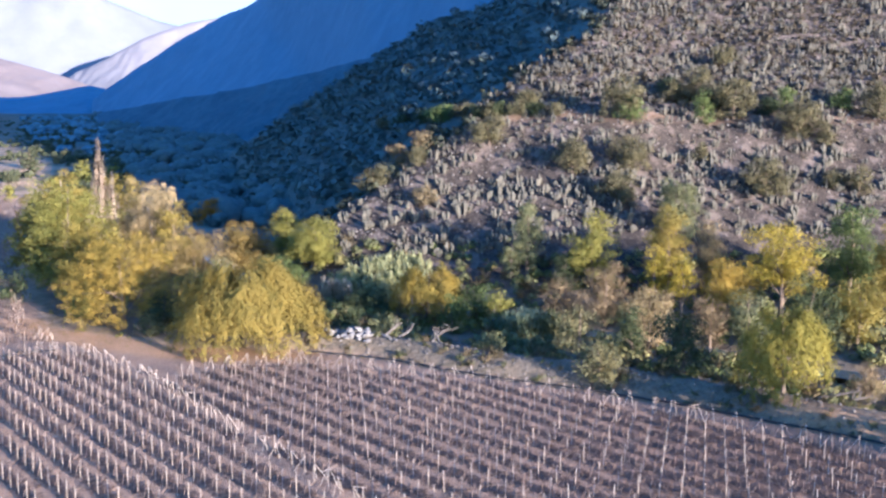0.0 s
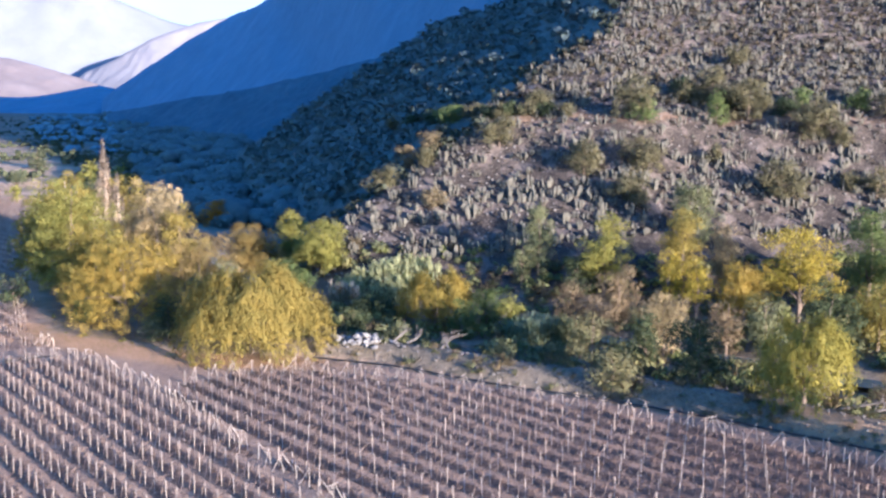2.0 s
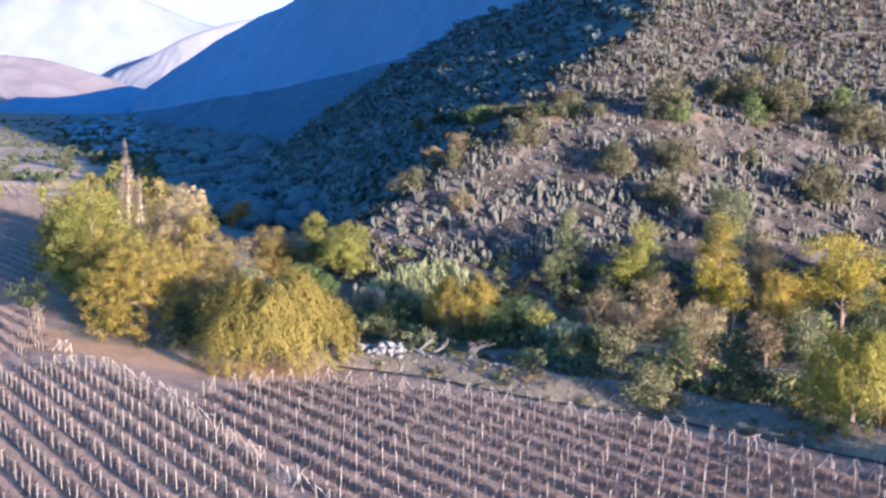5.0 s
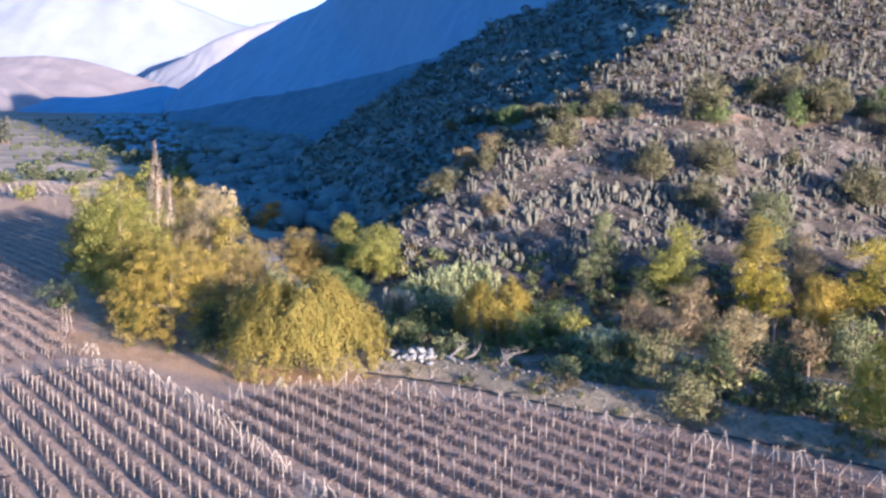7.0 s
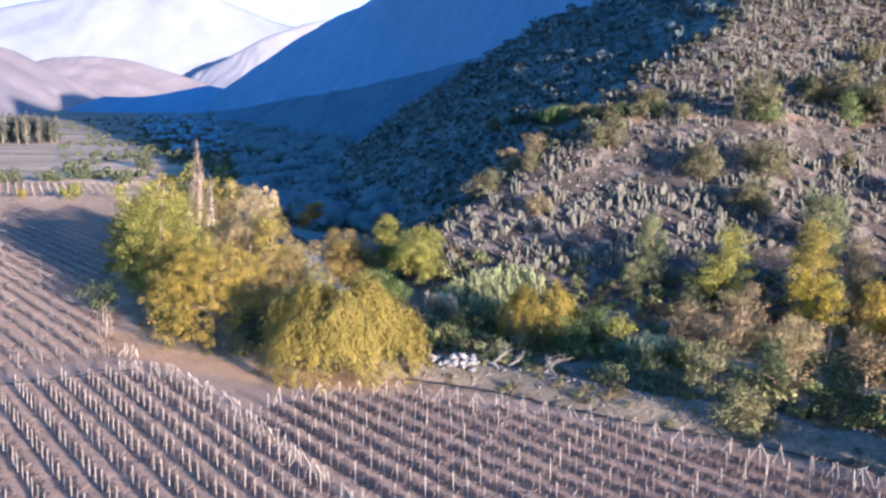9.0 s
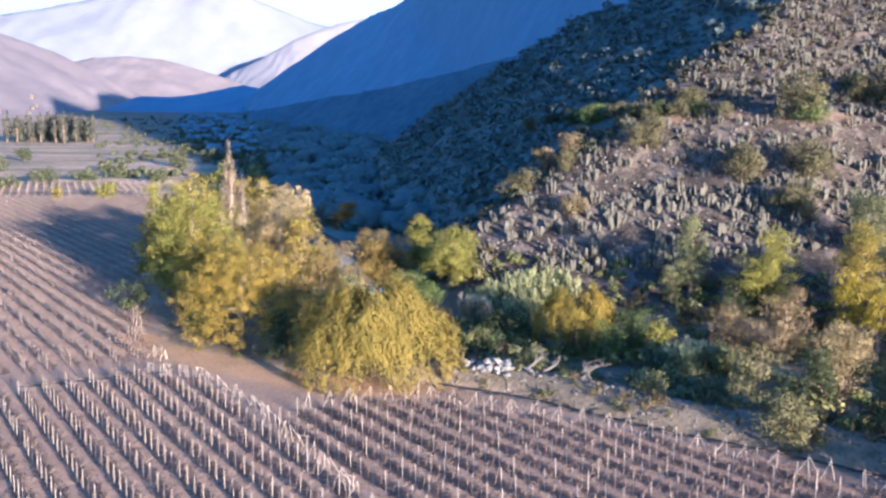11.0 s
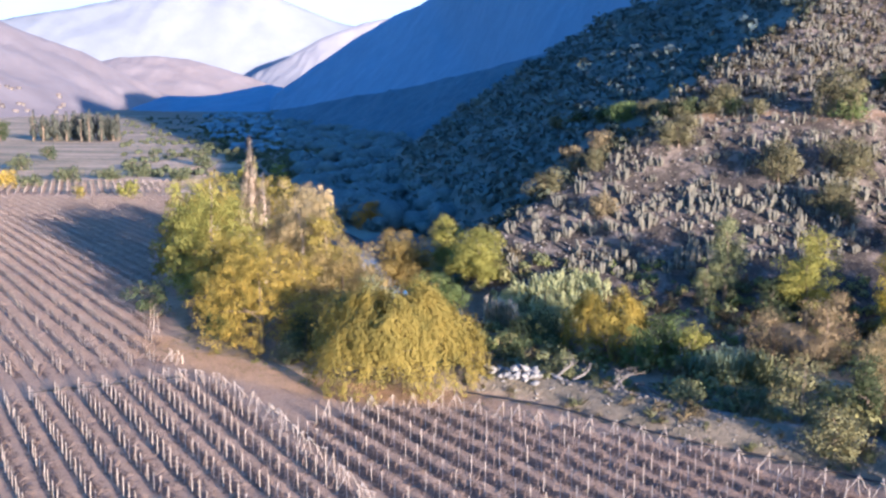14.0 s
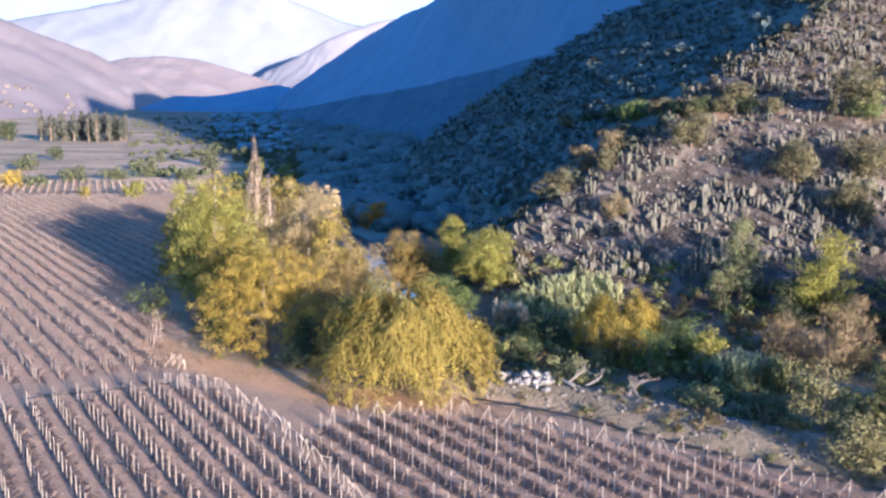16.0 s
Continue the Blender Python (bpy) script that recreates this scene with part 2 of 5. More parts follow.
road_band = smooth(-7.5, -5.5, sg) * (1 - smooth(-0.4, 0.6, sg)) * (yg < 160)
zone[:, 0] = road_band * (0.12 + 0.88 * (1 - smooth(-30, -8, xg)))
zone[:, 0] += 0.75 * smooth(0.3, 1.2, sg) * (1 - smooth(3.5, 5.5, sg)) * smooth(35, 41, xg) * (1 - smooth(60, 70, xg))
bench = yg - base_of(xg)
zone[:, 0] += 0.28 * smooth(34, 36, bench) * (1 - smooth(38.5, 41, bench)) * (hg > 20) * smooth(-22, -12, xg) * (1 - smooth(60, 130, xg))
zone[:, 1] = (1 - smooth(-1.2, 0.3, sg)) * (yg < 372)
zone[:, 2] = smooth(-1, 2, hg) * (yg > 150)
zone[:, 3] = np.maximum(smooth(0, 2, sg) * (1 - smooth(70, 110, sg)) * (yg < 300), (yg > 250) * smooth(0, 30, xg + 150 + 0.6 * np.clip(yg - 430, 0, 2000)))
ground_mesh.color_attributes.new("zone", "FLOAT_COLOR", "POINT").data.foreach_set("color", zone.ravel())

# Masks that tint the ground where valley floor and flank lie in shade.
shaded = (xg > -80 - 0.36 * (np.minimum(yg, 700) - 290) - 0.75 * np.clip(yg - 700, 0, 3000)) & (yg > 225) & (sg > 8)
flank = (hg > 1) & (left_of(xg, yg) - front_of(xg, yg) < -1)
shade_soil = np.repeat((shaded & ((hg < 2) | flank)).astype(np.float32)[:, None], 4, 1)
shade_soil[:, 2] = flank & (hg > 3)
# Green: soil darker towards the right of the vineyard.
shade_soil[:, 1] = smooth(-12, 34, xg) * (sg < 0.5) * (yg < 140)
ground_mesh.color_attributes.new("shade_and_soil", "FLOAT_COLOR", "POINT").data.foreach_set("color", shade_soil.ravel())

def ground_material():
    m, nt, p = nodes_of("ground_soil")
    pos = nt.nodes.new("ShaderNodeNewGeometry").outputs["Position"]
    at = add(nt, "ShaderNodeVertexColor")
    at.layer_name = "zone"
    sep = nt.nodes.new("ShaderNodeSeparateColor")
    nt.links.new(at.outputs[0], sep.inputs[0])
    big, mid, small = noise_at(nt, pos, 0.03, 3.0), noise_at(nt, pos, 0.25, 5.0), noise_at(nt, pos, 2.2, 7.0, 0.7)
    wide = nt.nodes.new("ShaderNodeVectorMath")
    wide.operation = "MULTIPLY"
    wide.inputs[1].default_value = (0.22, 1.0, 1.0)
    nt.links.new(pos, wide.inputs[0])
    strips = noise_at(nt, wide.outputs[0], 0.045, 4.0)
    meadow = blend(nt, "MIX", 0.5, ramp(nt, strips, [(0.42, (0.15, 0.135, 0.07)), (0.50, (0.32, 0.235, 0.135)), (0.57, (0.56, 0.385, 0.245))]), ramp(nt, mid, [(0.40, (0.17, 0.145, 0.08)), (0.62, (0.47, 0.345, 0.24))]))
    field = blend(nt, "MIX", 0.55, ramp(nt, mid, [(0.3, (0.275, 0.18, 0.118)), (0.7, (0.40, 0.275, 0.182))]), ramp(nt, small, [(0.35, (0.19, 0.126, 0.083)), (0.65, (0.43, 0.305, 0.207))]))
    hill = blend(nt, "MIX", 0.55, ramp(nt, mid, [(0.40, (0.033, 0.028, 0.024)), (0.52, (0.085, 0.07, 0.058)), (0.60, (0.24, 0.195, 0.162))]), ramp(nt, small, [(0.40, (0.028, 0.024, 0.02)), (0.55, (0.075, 0.062, 0.051)), (0.68, (0.23, 0.188, 0.156))]))
    bed = blend(nt, "MIX", 0.5, ramp(nt, mid, [(0.35, (0.085, 0.073, 0.05)), (0.65, (0.20, 0.162, 0.112))]), ramp(nt, small, [(0.35, (0.07, 0.06, 0.042)), (0.65, (0.27, 0.22, 0.158))]))
    road = blend(nt, "MIX", 0.5, ramp(nt, mid, [(0.35, (0.40, 0.245, 0.12)), (0.65, (0.52, 0.32, 0.165))]), ramp(nt, small, [(0.32, (0.20, 0.125, 0.07)), (0.5, (0.40, 0.25, 0.135)), (0.7, (0.54, 0.345, 0.20))]))
    col = blend(nt, "MIX", at.outputs[1], meadow, bed)
    col = blend(nt, "MIX", sep.outputs[2], col, hill)
    col = blend(nt, "MIX", sep.outputs[1], col, field)
    col = blend(nt, "MIX", sep.outputs[0], col, road)
    shade_soil_attr = nt.nodes.new("ShaderNodeVertexColor")
    shade_soil_attr.layer_name = "shade_and_soil"
    masks = nt.nodes.new("ShaderNodeSeparateColor")
    nt.links.new(shade_soil_attr.outputs[0], masks.inputs[0])
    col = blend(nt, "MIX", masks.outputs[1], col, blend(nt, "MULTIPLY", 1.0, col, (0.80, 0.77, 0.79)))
    # Red and blue masks: shade of valley floor and flank, put into soil colour.
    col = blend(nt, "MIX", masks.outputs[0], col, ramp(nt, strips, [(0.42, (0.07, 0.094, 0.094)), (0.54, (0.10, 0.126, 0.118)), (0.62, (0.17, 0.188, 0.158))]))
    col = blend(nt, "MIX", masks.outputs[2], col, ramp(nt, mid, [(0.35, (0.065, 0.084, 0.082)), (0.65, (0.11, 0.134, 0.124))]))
    nt.links.new(col, p.inputs["Base Color"])
    p.inputs["Roughness"].default_value = 0.95
    p.inputs["Specular IOR Level"].default_value = 0.15
    b = add(nt, "ShaderNodeBump", Strength=0.8, Distance=0.35)
    nt.links.new(small, b.inputs["Height"])
    nt.links.new(b.outputs[0], p.inputs["Normal"])
    return m

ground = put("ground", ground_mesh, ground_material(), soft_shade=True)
tagged(ground, "dry valley ground with vineyard soil, dirt track and stony hillside", "ground", kind="structure")

# ---- water ----
def ribbon(pts, half, z):
    pts = np.array([(np.interp(k, range(len(pts)), [p[0] for p in pts]), np.interp(k, range(len(pts)), [p[1] for p in pts])) for k in np.linspace(0, len(pts) - 1, 60)])
    d = np.gradient(pts, axis=0)
    nrm = np.stack([-d[:, 1], d[:, 0]], -1) / np.hypot(d[:, 0], d[:, 1])[:, None]
    V = np.concatenate([np.c_[pts + nrm * half, np.full(60, z)], np.c_[pts - nrm * half, np.full(60, z)]])
    i = np.arange(59)
    return V, np.stack([i, i + 60, i + 61, i + 1], -1)

m, nt, p = nodes_of("river_water")
p.inputs["Base Color"].default_value = (0.05, 0.08, 0.10, 1)
p.inputs["Roughness"].default_value = 0.12
wb = add(nt, "ShaderNodeBump", Strength=0.25, Distance=0.1)
nt.links.new(noise_at(nt, nt.nodes.new("ShaderNodeNewGeometry").outputs["Position"], 0.9, 3.0), wb.inputs["Height"])
nt.links.new(wb.outputs[0], p.inputs["Normal"])
WATER = m
river = put("river", mesh_of("river", *ribbon(RIVER[2:], 2.3, -2.75)), WATER)
tagged(river, "narrow blue river reflecting the sky between stony banks", "river", kind="structure")

# ---- mountains ----
def range_of_hills(name, crest, foot, back, rough, material, label, nu=90, nv=36, seed=1):
    """A range: crest as (bearing, height angle, distance) seen from the first eye, falling to foot = (bearing, distance) rows and away behind."""
    us = np.linspace(0, 1, nu)
    ca = np.interp(us, np.linspace(0, 1, len(crest)), [c[0] for c in crest])
    ce = np.interp(us, np.linspace(0, 1, len(crest)), [c[1] for c in crest])
    cd = np.interp(us, np.linspace(0, 1, len(crest)), [c[2] for c in crest])
    fa = np.interp(us, np.linspace(0, 1, len(foot)), [c[0] for c in foot])
    fd = np.interp(us, np.linspace(0, 1, len(foot)), [c[1] for c in foot])
    rows = []
    for v in np.linspace(0, 1, nv):
        k = v / 0.7 if v < 0.7 else 1
        az, di = fa + (ca - fa) * k, fd + (cd - fd) * k
        top = 35.6 + cd * np.tan(np.radians(ce))
        z = -30 + (top + 30) * k ** 1.15
        if v > 0.7:
            q = (v - 0.7) / 0.3
            di, z = di + q * back, top - (top + 40) * q ** 1.2
        x, y = di * np.sin(np.radians(az)), di * np.cos(np.radians(az))
        bumpy = np.sin(math.pi * min(1, k) * 0.5) * (0 if v == 0 else 1) * (0.25 if abs(v - 0.7) < 0.02 else 1)
        z = z + bumpy * rough * (ripple(x + seed * 700, y, rough * 14) + 0.4 * ripple(x, y + seed * 300, rough * 4))
        rows.append(np.stack([x, y, z], -1))
    V = np.array(rows)
    i = (np.arange(nv - 1)[:, None] * nu + np.arange(nu - 1)[None]).ravel()
    ob = put(name, mesh_of(name, V.reshape(-1, 3), np.stack([i, i + 1, i + nu + 1, i + nu], -1)), material, soft_shade=True)
    return tagged(ob, label, "mountain", kind="structure")

# Blue base colour: haze and shade of the mountain flank painted in.
HAZE_BLUE_SLOPE = surface("haze_blue_slope", (0.098, 0.16, 0.235), (0.142, 0.22, 0.312), (0.182, 0.265, 0.36), 0.004, 0.03, bump=0.6, dist=4.0)
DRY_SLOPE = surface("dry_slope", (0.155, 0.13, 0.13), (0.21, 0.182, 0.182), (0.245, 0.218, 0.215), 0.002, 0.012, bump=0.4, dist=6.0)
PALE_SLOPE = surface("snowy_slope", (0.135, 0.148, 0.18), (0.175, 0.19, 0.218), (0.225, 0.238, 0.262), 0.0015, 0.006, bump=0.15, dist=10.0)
# Paler, greyer slope colour that carries the distance haze.
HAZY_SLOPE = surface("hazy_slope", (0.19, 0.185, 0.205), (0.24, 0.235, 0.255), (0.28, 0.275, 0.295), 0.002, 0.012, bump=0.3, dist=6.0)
# Crest past bearing 26 is unseen, extended to shade valley and foothills.
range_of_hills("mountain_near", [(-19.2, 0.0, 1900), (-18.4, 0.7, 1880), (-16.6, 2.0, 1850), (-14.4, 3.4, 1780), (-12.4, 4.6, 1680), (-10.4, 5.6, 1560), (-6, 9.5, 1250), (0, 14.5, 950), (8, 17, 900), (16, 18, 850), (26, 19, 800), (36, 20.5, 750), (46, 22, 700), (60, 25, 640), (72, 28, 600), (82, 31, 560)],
               [(-19.4, 1750), (-17, 1500), (-13, 1150), (-8, 850), (-2, 620), (6, 520), (16, 520), (26, 520), (46, 500), (64, 440), (82, 390)], 700, 14, HAZE_BLUE_SLOPE, "steep scrub-covered mountain flank lying in blue shade", nu=150, seed=1)
# Darker blue scrub, again with the haze of distance in its colour.
HAZE_BLUE_APRON = surface("scrub_apron", (0.055, 0.10, 0.145), (0.10, 0.162, 0.215), (0.148, 0.215, 0.262), 0.02, 0.12, bump=1.0, dist=7.0)
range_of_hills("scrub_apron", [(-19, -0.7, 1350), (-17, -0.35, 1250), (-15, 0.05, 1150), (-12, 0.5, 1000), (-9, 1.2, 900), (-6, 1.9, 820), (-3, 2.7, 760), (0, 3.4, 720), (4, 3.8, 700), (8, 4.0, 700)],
               [(-19, 950), (-15, 760), (-12, 650), (-6, 560), (0, 520), (8, 520)], 260, 5, HAZE_BLUE_APRON, "dark scrubby apron at the foot of the shaded mountain", nu=220, nv=90, seed=9)
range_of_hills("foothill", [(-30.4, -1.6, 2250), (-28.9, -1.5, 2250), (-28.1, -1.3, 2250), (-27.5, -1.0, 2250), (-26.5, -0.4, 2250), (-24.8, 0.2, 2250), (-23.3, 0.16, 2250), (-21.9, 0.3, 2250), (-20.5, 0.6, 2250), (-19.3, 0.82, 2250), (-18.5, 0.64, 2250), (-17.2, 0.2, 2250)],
               [(-30.4, 1850), (-17.2, 1850)], 200, 5, HAZE_BLUE_SLOPE, "low dark foothills in the mountain's shade", seed=7)
range_of_hills("mountain_left", [(-52, 4.2, 2300), (-40, 4.6, 2400), (-36, 4.55, 2500), (-33.6, 4.3, 2600), (-31.5, 3.4, 2650), (-29.0, 2.5, 2700), (-27, 1.4, 2700), (-24.5, 0.1, 2700)],
               [(-54, 1150), (-44, 1200), (-36, 1350), (-30, 1650), (-24.5, 2450)], 700, 12, DRY_SLOPE, "dry pinkish hillside in hazy sun with a village at its foot", seed=2)
range_of_hills("mountain_middle", [(-34, -0.5, 3050), (-29.0, 1.8, 3100), (-27.2, 2.25, 3100), (-25.4, 2.35, 3100), (-23.6, 2.2, 3100), (-21.5, 1.6, 3100), (-19.5, 0.9, 3100), (-17.0, 0.0, 3100)],
               [(-34, 2500), (-28, 2500), (-24, 2500), (-18, 2600)], 500, 6, DRY_SLOPE, "rounded dry pink hill closing the valley", seed=3)
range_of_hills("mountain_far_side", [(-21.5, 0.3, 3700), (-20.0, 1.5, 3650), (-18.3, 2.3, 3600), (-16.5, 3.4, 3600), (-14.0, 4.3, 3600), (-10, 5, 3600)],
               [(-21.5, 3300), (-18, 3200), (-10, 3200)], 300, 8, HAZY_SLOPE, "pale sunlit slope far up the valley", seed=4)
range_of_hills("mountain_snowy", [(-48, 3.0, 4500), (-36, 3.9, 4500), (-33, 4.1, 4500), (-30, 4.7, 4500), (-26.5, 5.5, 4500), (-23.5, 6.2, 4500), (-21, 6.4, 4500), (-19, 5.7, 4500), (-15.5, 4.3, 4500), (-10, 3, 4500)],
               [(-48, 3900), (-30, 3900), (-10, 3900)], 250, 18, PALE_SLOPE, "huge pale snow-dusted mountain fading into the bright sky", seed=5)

# A glowing sheet as bright haze and thin cloud, far behind the last mountains.
hm, hn, hp = nodes_of("bright_haze")
glow = add(hn, "ShaderNodeEmission", Strength=0.30)
hpos = hn.nodes.new("ShaderNodeNewGeometry").outputs["Position"]
hn.links.new(ramp(hn, noise_at(hn, hpos, 0.0012, 3.0), [(0.3, (0.84, 0.93, 1.0)), (0.7, (1.0, 1.0, 1.0))]), glow.inputs[0])
hn.links.new(glow.outputs[0], hn.nodes["Material Output"].inputs[0])
us, vs = np.radians(np.linspace(-75, 20, 40)), np.linspace(-60, 900, 8)
V = np.array([[4850 * math.sin(u), 4850 * math.cos(u), v] for v in vs for u in us])
i = (np.arange(7)[:, None] * 40 + np.arange(39)[None]).ravel()
tagged(put("backdrop", mesh_of("backdrop", V, np.stack([i, i + 1, i + 41, i + 40], -1)), hm, soft_shade=True), "bright white haze and thin cloud over the valley head", "sky", kind="structure")

# ---- vineyard ----
LITTER = leaves("vine_leaf_litter", (0.10, 0.063, 0.045), (0.165, 0.107, 0.077), (0.24, 0.163, 0.118), 0.1)
FIELDS = {
    "right": ([(-37, 124), (-28, 130), (-20.7, 131.7), (-7, 127.5), (3.3, 123.5), (14.7, 116.2), (25.6, 109.6), (40.5, 97.5), (64, 78), (84, 60), (84, 40), (27, 40), (-9, 86)], -47.8),
    "left": ([(-38.6, 123), (-45, 130.5), (-52, 136.5), (-58, 136.5), (-75, 122), (-140, 71), (-120, 40), (22, 40), (-10.6, 86)], -49.8),
    "upper": ([(-61.5, 145.5), (-65, 150), (-79, 180), (-113, 262), (-150, 352), (-166, 366), (-222, 349), (-330, 300), (-330, 140), (-141.5, 86), (-80.5, 132), (-72, 138.2)], -47.7),
    "far": ([(-226, 356), (-170, 374), (-174, 428), (-264, 404)], -60.0),
}
STEP = 2.4

def inside(x, y, poly):
    hit = np.zeros(np.shape(x), bool)
    for (ax, ay), (bx, by) in zip(poly, poly[1:] + poly[:1]):
        if ay != by:
            hit ^= ((ay > y) != (by > y)) & (x < (bx - ax) * (y - ay) / (by - ay) + ax)
    return hit

# Where the rows of each field start, the step from post to post along a row, and from row to row.
GRIDS = {
    "right": ((-23.99, 122.78), (1.53, -1.69), (2.46, 1.776)),
    "left": ((-50.3, 121.57), (1.485, -1.757), (2.116, 1.787)),
    "far": ((-200, 390), (1.2, -2.08), (2.6, 1.5)),
    "upper": ((-69.1, 139.41), (1.01, -1.11), (2.14, 1.96)),
}

def grid_of(field, poly):
    """Places of the posts of a field and, for each, its row number and its number in the row."""
    o, u, v = (np.array(k) for k in GRIDS[field])
    i, j = np.meshgrid(np.arange(-330, 331), np.arange(-130, 131))
    pts = o + i.ravel()[:, None] * u + j.ravel()[:, None] * v
    ok = inside(pts[:, 0], pts[:, 1], poly)
    return pts[ok], j.ravel()[ok], i.ravel()[ok]

rng = np.random.default_rng(5)

def post_shape():
    """A rough upright post, six-sided, slightly tapered, with a slanting sawn top."""
    V, F = tube([(0, 0, -0.05), (0.01, 0.0, 1.0), (0, 0, 2.0)], [0.05, 0.045, 0.04], 6)
    V[-6:, 2] += V[-6:, 0] * 0.5
    return V, F

post_V, post_F = post_shape()
post_mesh = mesh_of("vine_post", post_V, post_F)
bm = bmesh.new()
bm.from_mesh(post_mesh)
bmesh.ops.holes_fill(bm, edges=bm.edges, sides=8)
bm.to_mesh(post_mesh)
bm.free()

def vine_shape(seed, canes, r0=0.016, reach=1.2):
    """A pruned vine: a crooked stem, two arms along the row and thin bare canes bent over to one side."""
    r = np.random.default_rng(seed)
    parts = [tube([(0, 0, -0.05), (0.06, 0.1, 0.5), (-0.03, 0.25, 1.0)], [0.036, 0.032, 0.024], 4)]
    for side in (-1, 1):
        parts.append(tube([(0, 0.25, 0.95), (side * 0.5, 0.35, 1.15), (side * reach, 0.35 + r.uniform(-0.15, 0.15), 1.2)], [0.03, 0.026, 0.018], 3))
    for _ in range(canes):
        x, y = r.uniform(-reach, reach), 0.35 + r.uniform(-0.1, 0.2)
        a, b = r.uniform(-0.5, 0.5), r.uniform(-0.2, 1.35)
        parts.append(tube([(x, y, 1.15), (x + a * 0.5, y + b * 0.6, 1.5 + r.uniform(-0.2, 0.25)), (x + a, y + b, 1.4 + r.uniform(-0.5, 0.3))], [r0, r0 * 0.9, r0 * 0.5], 3))
    return joined(*parts)

VINES = [vine_shape(k, 8) for k in range(4)]
FAR_VINES = [vine_shape(9 + k, 4, 0.024, 0.7) for k in range(3)]
posts_near, posts_rest = [], []
for field, (poly, angle) in FIELDS.items():
    pts, row, col = grid_of(field, poly)
    seen = (pts[:, 1] > 76) & (pts[:, 0] > -0.66 * pts[:, 1] - 12) & (pts[:, 0] < 0.48 * pts[:, 1] + 4)
    pts, row, col = pts[seen], row[seen], col[seen]
    pts = pts + rng.normal(0, 0.035, pts.shape)
    z = ground_height(pts[:, 0], pts[:, 1])
    near = (pts[:, 1] < (185 if field == 'upper' else 140))
    P = np.c_[pts, z]
    dist = np.hypot(pts[:, 0] + 2, pts[:, 1] - 25)
    order = np.argsort(dist)
    single = 0 if field in ('far', 'upper') else 150
    posts_near += [P[i] for i in order[:single]]
    posts_rest += [P[i] for i in order[single:]]
    shapes = []
    for group, kinds in ((near & (field != 'upper'), VINES), (~near | (field == 'upper'), FAR_VINES)):
        ids = np.where(group)[0]
        for n, (V, F) in enumerate(kinds):
            some = ids[n::len(kinds)]
            if len(some):
                a = radians(angle)
                at = P[some] + np.array([math.cos(a), math.sin(a), 0]) * STEP / 2
                shapes.append(tiled(V, F, at, a + rng.normal(0, 0.06, len(some)), rng.uniform(0.85, 1.12, len(some))))
    a = radians(angle)
    litter = {'right': 84, 'left': 60, 'upper': 22, 'far': 16}[field]
    many = np.repeat(P[near], litter, 0)
    if (~near).any():
        many = np.concatenate([many, np.repeat(P[~near], 6, 0)])
    extra = np.zeros((0, 3))
    if field == 'right':
        extra = np.repeat(P[(P[:, 0] > 4) & (rng.random(len(P)) < smooth(4, 40, P[:, 0]))], 60, 0)
    wide = np.where(np.arange(len(many)) < near.sum() * litter, 1.0, 2.0)
    off = np.c_[rng.uniform(-1.3, 1.3, len(many)), 0.62 + rng.normal(0, 0.5 if field == 'right' else 0.45, len(many))]
    many = many + np.c_[off[:, 0] * math.cos(a) - off[:, 1] * math.sin(a), off[:, 0] * math.sin(a) + off[:, 1] * math.cos(a), rng.uniform(0.02, 0.10, len(many))]
    if len(extra):
        many = np.concatenate([many, extra + np.c_[rng.normal(0, 1.3, (len(extra), 2)), np.full(len(extra), 0.04)]])
        wide = np.concatenate([wide, np.ones(len(extra))])
    V, F = tiled(np.array([[-0.5, -0.35, 0], [0.5, -0.4, 0.12], [0.45, 0.4, 0.0], [-0.55, 0.3, 0.18]]), np.array([[0, 1, 2, 3]]), many, rng.uniform(0, 6.28, len(many)), rng.uniform(0.14, 0.42, len(many)) * wide)
    tagged(put("vine_litter", mesh_of("vine_litter", V, F), LITTER), "dark fallen leaves and prunings strewn under the vine rows", "leaf litter", "vineyard rows", "stuff")
    vines = put("vine_rows", mesh_of("vine_rows", *joined(*shapes)), CANE_WOOD)
    tagged(vines, "rows of bare brown pruned grapevines tied along the posts", "vines", "vineyard rows", "stuff")

for P in posts_near:
    ob = put("vine_post", post_mesh, POST)
    ob.matrix_basis = pose(*P, rng.normal(0, 1.4), rng.normal(0, 1.4), rng.uniform(0, 360)) @ Matrix.Diagonal((0.72, 0.72, rng.uniform(0.9, 1.1), 1))
    tagged(ob, "weathered pale wooden vineyard post standing in a row", "post", "vineyard posts")
posts_rest = np.array(posts_rest)
thin = np.where(posts_rest[:, 1] > 140, 0.58, 0.75)
V, F = tiled(post_V, post_F, posts_rest, rng.uniform(0, 6.28, len(posts_rest)), np.c_[thin, thin, rng.uniform(0.9, 1.1, len(posts_rest)) * np.where(posts_rest[:, 1] > 142, 0.8, 1.0)])
tagged(put("vine_posts", mesh_of("vine_posts", V, F), POST), "long rows of pale wooden vineyard posts", "posts", "vineyard posts", "stuff")

# Row-end anchors: a stout upright, a slanting strut and on some a crossbar.
def beam(name, a, b, r, parent):
    V, F = tube([a, [(p + q) / 2 + 0.01 for p, q in zip(a, b)], b], [r, r * 0.95, r * 0.85], 6)
    me = mesh_of(name, V, F)
    return put(name, me, POST, parent)

